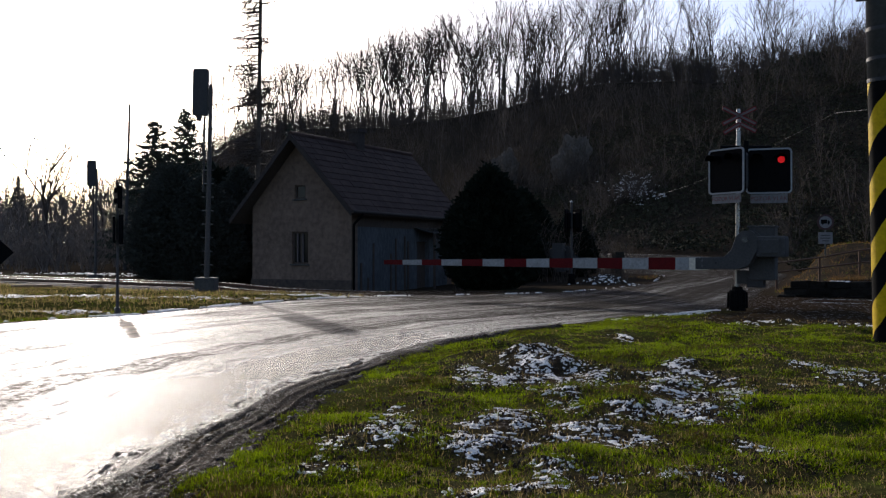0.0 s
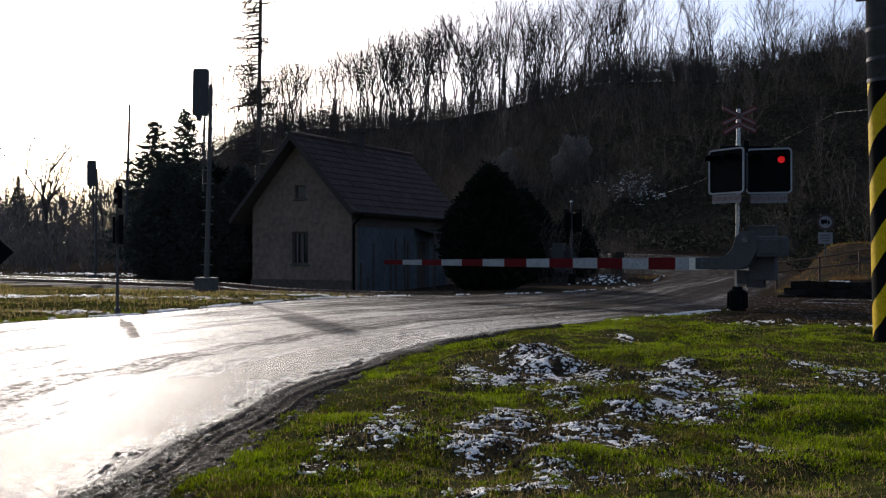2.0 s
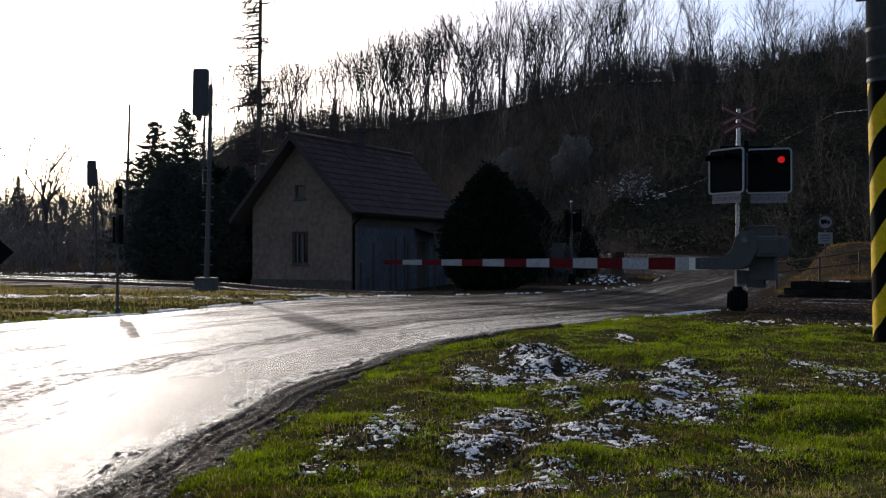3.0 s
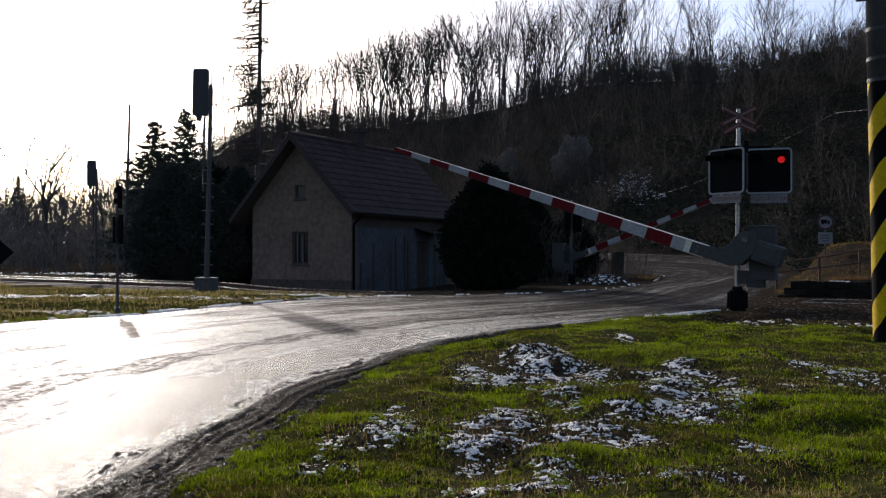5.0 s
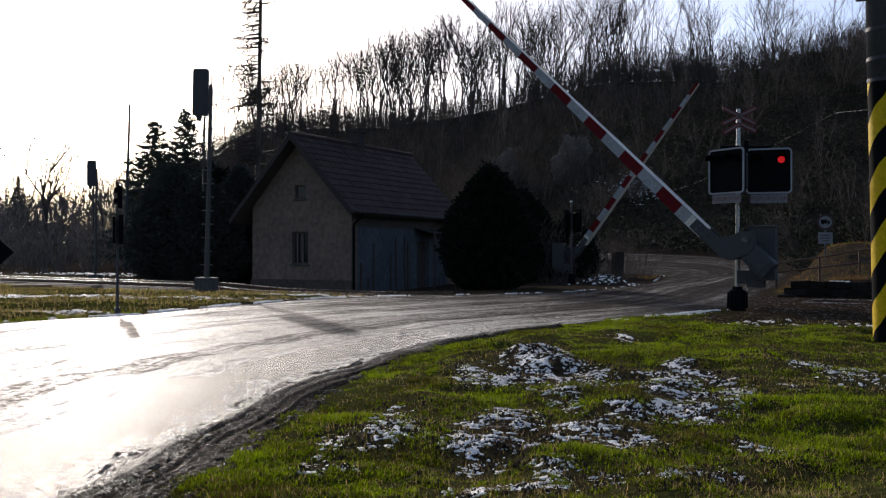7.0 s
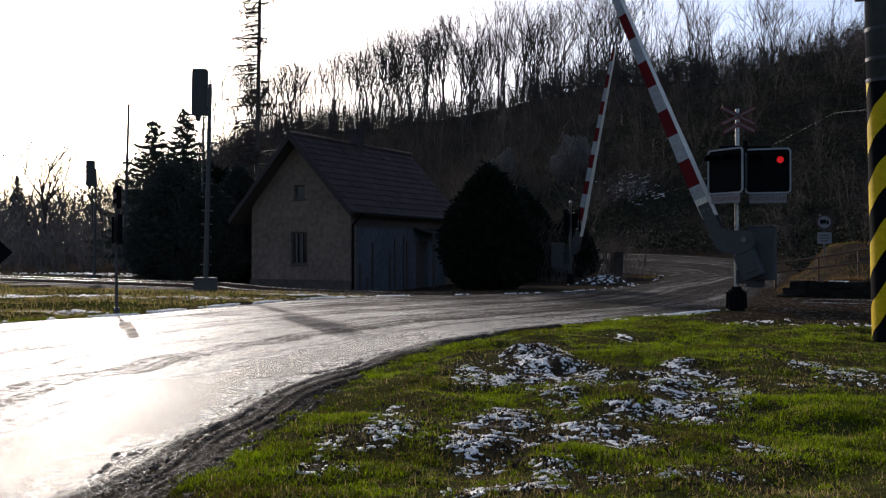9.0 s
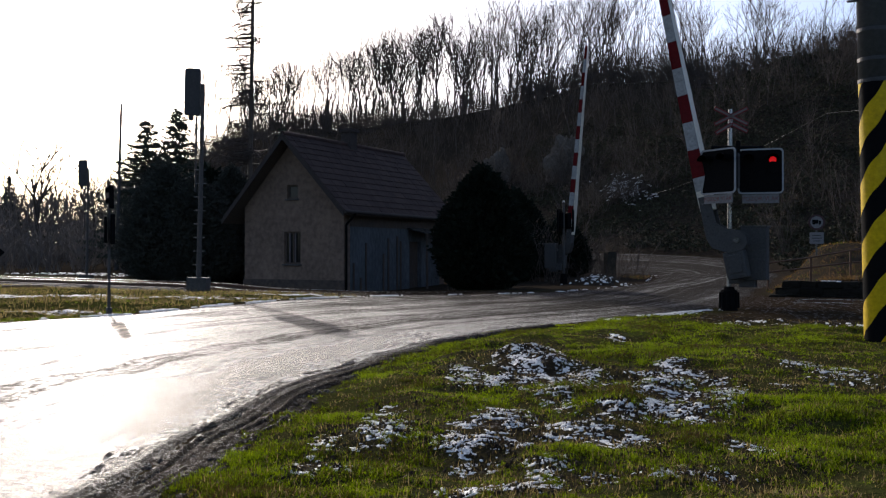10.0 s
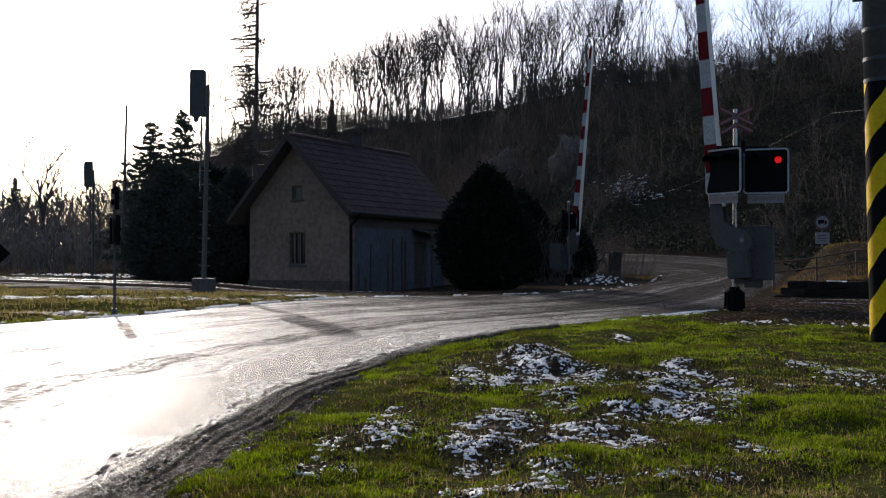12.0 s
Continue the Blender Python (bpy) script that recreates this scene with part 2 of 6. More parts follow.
M["grass"] = leaf_material("grass_blades", [(0.08, (0.055, 0.034, 0.012)), (0.32, (0.040, 0.042, 0.003)), (0.6, (0.096, 0.138, 0.002)), (0.95, (0.205, 0.274, 0.004))], 0.55, 1.3)
M["straw"] = leaf_material("dry_straw", [(0.1, (0.09, 0.066, 0.026)), (0.9, (0.32, 0.24, 0.09))], 0.55, 1.0)
M["rust_grass"] = leaf_material("rust_grass", [(0.1, (0.06, 0.032, 0.012)), (0.9, (0.30, 0.165, 0.05))], 0.35, 1.0)
M["leaf"] = leaf_material("fallen_leaf", [(0.1, (0.03, 0.016, 0.008)), (0.6, (0.10, 0.055, 0.026)), (0.95, (0.26, 0.18, 0.10))], 0.15, 4.0)
M["road"] = road_material()
M["ground"] = ground_material()


def glow_material(name, colour, power):
    m, n, l, b = material(name)
    b.inputs["Base Color"].default_value = (*colour, 1)
    b.inputs["Emission Color"].default_value = (*colour, 1)
    b.inputs["Emission Strength"].default_value = power
    return m


M["dull_red"] = surface("dull_red", (0.10, 0.03, 0.028), (0.16, 0.05, 0.045), 0.6, relief=0)
M["damp_plaster"] = surface("damp_plaster", (0.036, 0.027, 0.022), (0.105, 0.076, 0.058), 0.92, scale=1.6, fine=9, relief=0.4, depth=0.012)
M["soot"] = surface("soot", (0.02, 0.016, 0.014), (0.055, 0.042, 0.037), 0.9, scale=2, fine=14, relief=0.5)
M["cross_red"] = surface("cross_red", (0.11, 0.012, 0.014), (0.17, 0.020, 0.022), 0.6, relief=0, gloss=0.1)
M["cross_field"] = surface("cross_field", (0.10, 0.074, 0.070), (0.16, 0.122, 0.115), 0.7, scale=8, fine=40, relief=0)
M["dark_red"] = surface("dark_red", (0.035, 0.014, 0.013), (0.06, 0.024, 0.022), 0.6, relief=0)
M["plate"] = surface("plate", (0.11, 0.104, 0.104), (0.18, 0.172, 0.172), 0.6, scale=6, fine=30, relief=0.1)
M["mud"] = surface("mud", (0.010, 0.008, 0.006), (0.032, 0.025, 0.019), 0.6, scale=4, fine=40, relief=0.6, depth=0.01, island=0.4)
M["dim_light"] = glow_material("dim_light", (0.8, 0.008, 0.02), 0.4)
M["red_light"] = glow_material("red_light", (1.0, 0.010, 0.012), 0.4)


def mud_material():
    """Churned wet earth: dark, with small glinting facets of water."""
    m, n, l, b = material("wet_mud")
    broad, clod, fine = noise_node(n, l, 7, 4, 0.65), noise_node(n, l, 40, 4, 0.7), noise_node(n, l, 130, 3, 0.7)
    col = ramp(n, l, mix(n, l, 0.5, broad, clod), [(0.35, (0.010, 0.0075, 0.0055)), (0.65, (0.050, 0.038, 0.028))])
    l.new(col, b.inputs["Base Color"])
    at = n.new("ShaderNodeAttribute")
    at.attribute_name = "wet"
    soak = mix(n, l, 1.0, at.outputs["Color"], grey(0.075), "MULTIPLY")
    wet = mix(n, l, 1.0, mix(n, l, 0.6, clod, fine), soak, "ADD")
    l.new(ramp(n, l, wet, [(0.53, grey(0.95)), (0.60, grey(0.22))]), b.inputs["Roughness"])
    l.new(ramp(n, l, wet, [(0.53, grey(0.01)), (0.60, grey(0.30))]), b.inputs["Specular IOR Level"])
    bump(n, l, b, mix(n, l, 0.5, clod, fine), 1.0, 0.016)
    return m


def glass_material():
    m, n, l, b = material("window_glass")
    b.inputs["Base Color"].default_value = (0.012, 0.012, 0.013, 1)
    b.inputs["Roughness"].default_value = 0.08
    b.inputs["Specular IOR Level"].default_value = 0.25
    return m


M["glass"] = glass_material()
M["wet_mud"] = mud_material()


# ---------------------------------------------------------------- building helpers
def mesh_of(name, bm, mat, smooth_faces=False):
    me = bpy.data.meshes.new(name)
    bm.normal_update()
    bm.to_mesh(me)
    bm.free()
    for p in me.polygons:
        p.use_smooth = smooth_faces
    me.materials.append(mat)
    return me


def part(name, bm, mat, parent=None, label="", m=None, smooth_faces=False):
    ob = new(name, mesh_of(name, bm, mat, smooth_faces))
    if parent is not None:
        ob.parent = parent
    if m is not None:
        ob.matrix_basis = m
    if label:
        ob["label"] = label
    return ob


def thing(name, place, label, category, group="", kind=""):
    ob = new(name)
    ob.empty_display_size = 0.1
    ob.matrix_basis = place
    return tagged(ob, label, category, group, kind)


def box(bm, x0, x1, y0, y1, z0, z1, bevel=0.0):
    made = bmesh.ops.create_cube(bm, size=1, matrix=Matrix.Translation(((x0 + x1) / 2, (y0 + y1) / 2, (z0 + z1) / 2)) @ Matrix.Diagonal((x1 - x0, y1 - y0, z1 - z0, 1)))
    if bevel:
        edges = {e for v in made["verts"] for e in v.link_edges}
        bmesh.ops.bevel(bm, geom=list(edges), offset=bevel, segments=2, affect="EDGES", profile=0.7)
    return bm


def boxed(*args, **kw):
    return box(bmesh.new(), *args, **kw)


def rod(bm, a, b, ra, rb=None, sides=12, caps=True):
    a, b = Vector(a), Vector(b)
    rb = ra if rb is None else rb
    d = b - a
    m = Matrix.Translation((a + b) / 2) @ d.to_track_quat("Z", "Y").to_matrix().to_4x4()
    bmesh.ops.create_cone(bm, cap_ends=caps, segments=sides, radius1=ra, radius2=rb, depth=d.length, matrix=m)
    return bm


def rodded(*args, **kw):
    return rod(bmesh.new(), *args, **kw)


def slab(bm, outline, y0, y1, bevel=0.0):
    """A plate: an outline of (x, z) corners drawn out from y0 to y1."""
    front = [bm.verts.new((x, y0, z)) for x, z in outline]
    back = [bm.verts.new((x, y1, z)) for x, z in outline]
    k = len(outline)
    faces = [bm.faces.new(front), bm.faces.new(back[::-1])]
    for i in range(k):
        faces.append(bm.faces.new((front[i], back[i], back[(i + 1) % k], front[(i + 1) % k])))
    bmesh.ops.recalc_face_normals(bm, faces=faces)
    if bevel:
        bmesh.ops.bevel(bm, geom=list({e for f in faces for e in f.edges}), offset=bevel, segments=1, affect="EDGES")
    return bm


def rounded(w, h, r, x=0.0, z=0.0, steps=5):
    pts = []
    for cx, cz, a0 in ((w / 2 - r, h / 2 - r, 0), (-w / 2 + r, h / 2 - r, 90), (-w / 2 + r, -h / 2 + r, 180), (w / 2 - r, -h / 2 + r, 270)):
        for i in range(steps + 1):
            a = radians(a0 + 90 * i / steps)
            pts.append((x + cx + r * math.cos(a), z + cz + r * math.sin(a)))
    return pts


def ring_slab(bm, outer, inner, y0, y1):
    """A flat frame between two outlines of equal count."""
    k = len(outer)
    v = [[bm.verts.new((x, y, z)) for x, z in o] for o in (outer, inner) for y in (y0, y1)]
    of, ob_, inf, inb = v
    faces = []
    for i in range(k):
        j = (i + 1) % k
        faces += [bm.faces.new((of[i], of[j], inf[j], inf[i])), bm.faces.new((ob_[i], inb[i], inb[j], ob_[j])),
                  bm.faces.new((of[i], ob_[i], ob_[j], of[j])), bm.faces.new((inf[i], inf[j], inb[j], inb[i]))]
    bmesh.ops.recalc_face_normals(bm, faces=faces)
    return bm


def raw_mesh(name, verts, faces, mat, parent=None, smooth_faces=False):
    me = bpy.data.meshes.new(name)
    verts = np.asarray(verts, dtype=np.float32)
    faces = np.asarray(faces, dtype=np.int32)
    k = faces.shape[1]
    me.vertices.add(len(verts))
    me.vertices.foreach_set("co", verts.ravel())
    me.loops.add(faces.size)
    me.loops.foreach_set("vertex_index", faces.ravel())
    me.polygons.add(len(faces))
    me.polygons.foreach_set("loop_start", np.arange(0, faces.size, k, dtype=np.int32))
    me.polygons.foreach_set("loop_total", np.full(len(faces), k, dtype=np.int32))
    if smooth_faces:
        me.polygons.foreach_set("use_smooth", np.ones(len(faces), dtype=bool))
    me.update(calc_edges=True)
    me.materials.append(mat)
    ob = new(name, me)
    if parent is not None:
        ob.parent = parent
    return ob
# ---------------------------------------------------------------- terrain
ROAD_LEFT = [(-16, -6), (-13, 2), (-11, 6), (-8.35, 10.3), (-6.35, 13.2), (-5.2, 14.65), (-4.25, 17), (-2.4, 20.6), (0.4, 22.4), (3.0, 24.2), (4.9, 27.5), (7, 32), (9, 37.5), (10.6, 43), (10.4, 47), (8.5, 50), (4, 53), (-4, 57)]
ROAD_RIGHT = [(-1.85, -6), (-1.6, 2), (-1.27, 6), (-0.62, 8.6), (0.1, 10.4), (0.62, 11.3), (1.2, 12.2), (2.9, 14.2), (5.0, 16.6), (7.0, 20.5), (9, 25.5), (11.5, 31), (14, 37.5), (17, 45), (17.5, 52), (13, 58), (6, 63), (-4, 68)]


def spline(points, steps):
    """Smooth curve through the points of a plan."""
    p = [Vector((*q, 0)) for q in points]
    p = [p[0] * 2 - p[1]] + p + [p[-1] * 2 - p[-2]]
    out = []
    for i in range(1, len(p) - 2):
        for k in range(steps):
            t = k / steps
            a, b, c, d = p[i - 1:i + 3]
            out.append(0.5 * ((2 * b) + (c - a) * t + (2 * a - 5 * b + 4 * c - d) * t * t + (3 * b - a - 3 * c + d) * t ** 3))
    out.append(p[-2])
    return np.array([(v.x, v.y) for v in out])


EDGE_L, EDGE_R = spline(ROAD_LEFT, 10), spline(ROAD_RIGHT, 10)
OUTLINE = np.vstack([EDGE_L, EDGE_R[::-1]])


def road_distance(x, y):
    """Distance to the road's edge, positive inside."""
    best = np.full(x.shape, 1e9)
    inside = np.zeros(x.shape, dtype=bool)
    for (ax, ay), (bx, by) in zip(OUTLINE, np.roll(OUTLINE, -1, axis=0)):
        dx, dy = bx - ax, by - ay
        t = np.clip(((x - ax) * dx + (y - ay) * dy) / (dx * dx + dy * dy + 1e-12), 0, 1)
        best = np.minimum(best, (x - ax - t * dx) ** 2 + (y - ay - t * dy) ** 2)
        cross = ((ay > y) != (by > y)) & (x < dx * (y - ay) / (dy if abs(dy) > 1e-12 else 1e-12) + ax)
        inside ^= cross
    return np.where(inside, 1, -1) * np.sqrt(best)


def wavy(x, y, scale, seed):
    """Smooth uneven ground, about -1 to 1."""
    r = np.random.RandomState(seed)
    out = np.zeros_like(x)
    for _ in range(9):
        a, p = r.uniform(0, 6.283), r.uniform(0, 6.283)
        k = r.uniform(0.6, 1.7) / scale
        out += np.sin((x * math.cos(a) + y * math.sin(a)) * k * 6.283 + p)
    return out / 4.5


def grain_noise(x, y, scale, seed):
    """Lattice noise, 0 to 1, with jagged detail."""
    out, amp, total = np.zeros_like(x), 1.0, 0.0
    for o in range(4):
        u, v = x / scale * 2 ** o + 17.3 * o, y / scale * 2 ** o + 9.1 * o
        i, j = np.floor(u).astype(np.int64), np.floor(v).astype(np.int64)
        f, g = u - i, v - j
        f, g = f * f * (3 - 2 * f), g * g * (3 - 2 * g)

        def at(a, b):
            h = (a * 374761393 + b * 668265263 + seed * 974711) & 0xFFFFFFFF
            h = ((h ^ (h >> 13)) * 1274126177) & 0xFFFFFFFF
            return ((h ^ (h >> 16)) & 0xFFFF) / 65535.0

        out += amp * ((at(i, j) * (1 - f) + at(i + 1, j) * f) * (1 - g) + (at(i, j + 1) * (1 - f) + at(i + 1, j + 1) * f) * g)
        total += amp
        amp *= 0.62
    return out / total


def hill(x, y):
    d = -(x - 3.4) * 0.663 - (y - 150) * 0.748
    r = (x - 3.4) * 0.748 - (y - 150) * 0.663
    lump = 1.5 * wavy(x, y, 45, 4) + 0.6 * wavy(x, y, 17, 5) + 1.6 * smooth(50, 66, r) - 1.4 * np.exp(-((r - 2) / 15) ** 2)
    climb = smooth(71, 2, d)
    return (23.0 + lump) * climb * (0.10 + 0.90 * smooth(-95, -45, r) * smooth(-0.43, -0.28, x / np.maximum(y, 25))) + 3.0 * smooth(-20, -300, d)


def along_track(x, y):
    dx, dy = x - NEAR.x, y - NEAR.y
    return dx * ER.x + dy * ER.y, dx * ET.x + dy * ET.y


def base_height(x, y):
    """The lie of the land without the small unevenness."""
    a, b = along_track(x, y)
    z = hill(x, y)
    z = z - 0.5 * np.exp(-(((x + 4) / 9) ** 2 + ((y - 36) / 8) ** 2)) * (1 - smooth(2.0, 6.0, -b + 6))
    rise = 0.0055 * np.clip(b - 4, 0, 90) * smooth(-8, 0, a)
    return z + rise


def height(x, y):
    z = base_height(x, y)
    rd = road_distance(x, y)
    a, b = along_track(x, y)
    off = smooth(0.0, 0.9, -rd)
    near = smooth(30, 16, np.hypot(x, y))
    z = z + off * near * (0.042 * wavy(x, y, 1.6, 1) + 0.030 * wavy(x, y, 0.6, 2) + 0.010 * wavy(x, y, 0.25, 3) + 0.05 * smooth(0.1, 1.2, -rd))
    z = z + near * 0.13 * np.exp(-(((x - 0.85) / 0.32) ** 2 + ((y - 8.0) / 0.5) ** 2))
    z = z + 0.36 * np.exp(-(((x - 6.0) / 0.8) ** 2 + ((y - 33.6) / 1.6) ** 2)) * smooth(0.05, 0.9, -rd)
    z = z - 0.07 * smooth(0.0, 0.35, rd)
    z = z + 1.45 * np.exp(-(((x - 15.4) / 2.9) ** 2 + ((y - 33.5) / 4.0) ** 2)) * smooth(0.3, 1.8, -rd)
    z = z + 0.42 * smooth(5.75, 6.0, a) * smooth(13, 8, a) * smooth(0.2, -0.6, b) * smooth(0.2, 0.7, -rd)
    return z


def graded(stops):
    out = []
    for (a, b, s) in stops:
        n = max(1, round(abs(b - a) / s))
        out += list(np.linspace(a, b, n, endpoint=False))
    return np.array(out + [stops[-1][1]])


def build_ground():
    xs = graded([(-3000, -600, 600), (-600, -160, 55), (-160, -50, 4), (-50, -9, 0.6), (-9, 8, 0.125), (8, 20, 0.35), (20, 90, 1.6), (90, 200, 6), (200, 600, 60), (600, 3000, 600)])
    ys = graded([(-3000, -200, 700), (-200, -8, 32), (-8, 2.6, 0.5), (2.6, 17, 0.11), (17, 38, 0.28), (38, 190, 1.7), (190, 400, 15), (400, 3000, 650)])
    X, Y = np.meshgrid(xs, ys)
    Z = height(X, Y)
    nx, ny = len(xs), len(ys)
    idx = np.arange(nx * ny).reshape(ny, nx)
    faces = np.stack([idx[:-1, :-1], idx[:-1, 1:], idx[1:, 1:], idx[1:, :-1]], -1).reshape(-1, 4)
    ob = raw_mesh("ground", np.stack([X, Y, Z], -1).reshape(-1, 3), faces, M["ground"], smooth_faces=True)
    rd = road_distance(X, Y)
    a, b = along_track(X, Y)
    litter = np.clip(smooth(0.25, 1.6, hill(X, Y)) + smooth(6, 9, a), 0, 1)
    mud = np.clip(smooth(-0.45, -0.05, rd + 0.15 * wavy(X, Y, 0.9, 8)) + 0.95 * smooth(-3.7, -2.8, a + 0.3 * wavy(X, Y, 0.8, 14)) * smooth(3, 1, a) * smooth(0.8, -0.2, b) + smooth(0.5, 1.3, a) * smooth(8.5, 6, a) + 1.15 * snow_cover(X, Y, 1.7) * (Y < 12), 0, 1)
    cover = np.stack([litter, mud, snow_cover(X, Y) * np.where(Y < 12, 0.45, 1.0), np.ones_like(X)], -1).astype(np.float32)
    at = ob.data.color_attributes.new("cover", "FLOAT_COLOR", "POINT")
    at.data.foreach_set("color", cover.reshape(-1))
    return tagged(ob, "winter meadow, muddy verge and wooded hillside with thin snow", "ground", kind="structure")


# melting snow: x, y, half width, half depth, cover
HEAP_SNOW = [(0.79, 7.42, 0.23, 0.92, 1.00), (1.09, 8.71, 0.11, 0.61, 0.85), (0.50, 6.85, 0.15, 0.37, 0.75), (0.25, 7.07, 0.15, 0.73, 0.68), (1.11, 6.91, 0.22, 0.64, 0.66), (0.79, 5.88, 0.12, 0.32, 0.68), (1.65, 6.76, 0.17, 0.42, 0.85), (1.97, 7.24, 0.16, 0.49, 0.85), (1.59, 5.95, 0.22, 0.59, 0.90), (1.45, 5.32, 0.18, 0.23, 1.00), (1.08, 5.32, 0.17, 0.19, 0.85), (1.92, 6.33, 0.20, 0.53, 0.70), (2.01, 5.95, 0.11, 0.24, 0.75), (2.42, 6.28, 0.06, 0.13, 0.75), (0.39, 5.32, 0.15, 0.23, 0.80), (0.33, 4.97, 0.22, 0.16, 0.90), (3.15, 7.24, 0.27, 0.70, 0.50), (2.01, 10.19, 0.10, 0.28, 0.95)]
NEAR_SNOW = [(0.71, 4.81, 0.18, 0.28, 0.66), (0.88, 4.62, 0.20, 0.20, 0.85), (0.19, 4.52, 0.16, 0.34, 0.80), (0.39, 4.55, 0.09, 0.11, 0.90), (-0.32, 5.42, 0.15, 0.23, 0.66), (-0.28, 4.81, 0.18, 0.28, 0.66), (-0.35, 4.52, 0.11, 0.11, 0.70), (-0.57, 4.07, 0.08, 0.20, 0.95), (-0.42, 3.98, 0.04, 0.06, 0.95), (-0.56, 4.59, 0.09, 0.21, 0.58), (0.15, 3.60, 0.14, 0.10, 0.85), (0.50, 3.88, 0.12, 0.25, 0.68), (0.68, 3.78, 0.09, 0.11, 0.80), (1.06, 3.88, 0.19, 0.18, 0.72), (1.21, 3.83, 0.12, 0.10, 0.85), (1.50, 4.36, 0.11, 0.28, 0.62), (0.17, 4.09, 0.09, 0.13, 0.75), (0.37, 3.60, 0.14, 0.13, 0.70)]
FAR_SNOW = [(3.5, 14.9, 1.0, 0.35, 0.5), (-5.5, 19.5, 2.2, 0.6, 0.6), (-9, 20.5, 2.0, 0.8, 0.6), (-6.5, 15.0, 2.4, 0.22, 0.75), (5.9, 33.0, 1.1, 1.4, 0.25), (11.2, 47.3, 1.2, 1.0, 0.8), (4.95, 12.1, 0.5, 0.22, 0.55), (5.5, 11.85, 0.35, 0.2, 0.6),
            (4.3, 12.6, 0.5, 0.2, 0.5), (-3.2, 21.4, 1.4, 0.25, 0.9), (-16, 42, 5, 2, 0.42), (15.9, 74.5, 1.7, 3.4, 0.62)]


def snow_cover(x, y, grow=1.0):
    s = np.zeros_like(x)
    for cx, cy, rx, ry, w in HEAP_SNOW + NEAR_SNOW + FAR_SNOW:
        s = np.maximum(s, w * np.exp(-(((x - cx) / rx) ** 2 + ((y - cy) / ry) ** 2) / grow ** 2))
    return s


ground = build_ground()


def build_road():
    n, k = len(EDGE_L), 25
    t = np.linspace(0, 1, k)
    P = EDGE_L[:, None, :] * (1 - t)[None, :, None] + EDGE_R[:, None, :] * t[None, :, None]
    ragged = 0.10 * wavy(P[:, -1, 0], P[:, -1, 1], 1.3, 11) + 0.05 * wavy(P[:, -1, 0], P[:, -1, 1], 0.4, 12)
    P[:, -1, 0] += ragged
    X, Y = P[..., 0], P[..., 1]
    Z = base_height(X, Y) + 0.012 + 0.045 * (1 - (2 * t - 1) ** 2)[None, :] + 0.006 * wavy(X, Y, 2.5, 9)
    Z[:, 0] -= 0.06
    Z[:, -1] -= 0.014
    idx = np.arange(n * k).reshape(n, k)
    faces = np.stack([idx[:-1, :-1], idx[:-1, 1:], idx[1:, 1:], idx[1:, :-1]], -1).reshape(-1, 4)
    ob = raw_mesh("road", np.stack([X, Y, Z], -1).reshape(-1, 3), faces, M["road"], smooth_faces=True)
    way = np.zeros((n * k, 3), dtype=np.float32)
    run = np.concatenate([[0], np.cumsum(np.linalg.norm(np.diff(EDGE_R, axis=0), axis=1))])
    way[:, 1] = np.repeat(run, k)
    way[:, 0] = np.linalg.norm(P - P[:, -1:, :], axis=2).reshape(-1)
    at = ob.data.attributes.new("way", "FLOAT_VECTOR", "POINT")
    at.data.foreach_set("vector", way.reshape(-1))
    return tagged(ob, "wet patched asphalt road over a level crossing", "road", kind="structure")


road = build_road()


def track_z(b):
    """Height of the rails: sunk flush into the road at the crossing, rising a little to the west."""
    return 0.06 + 0.0055 * min(max(b - 4, 0), 90) - 0.12 * float(smooth(-0.5, 0.5, b) * smooth(17, 14, b))


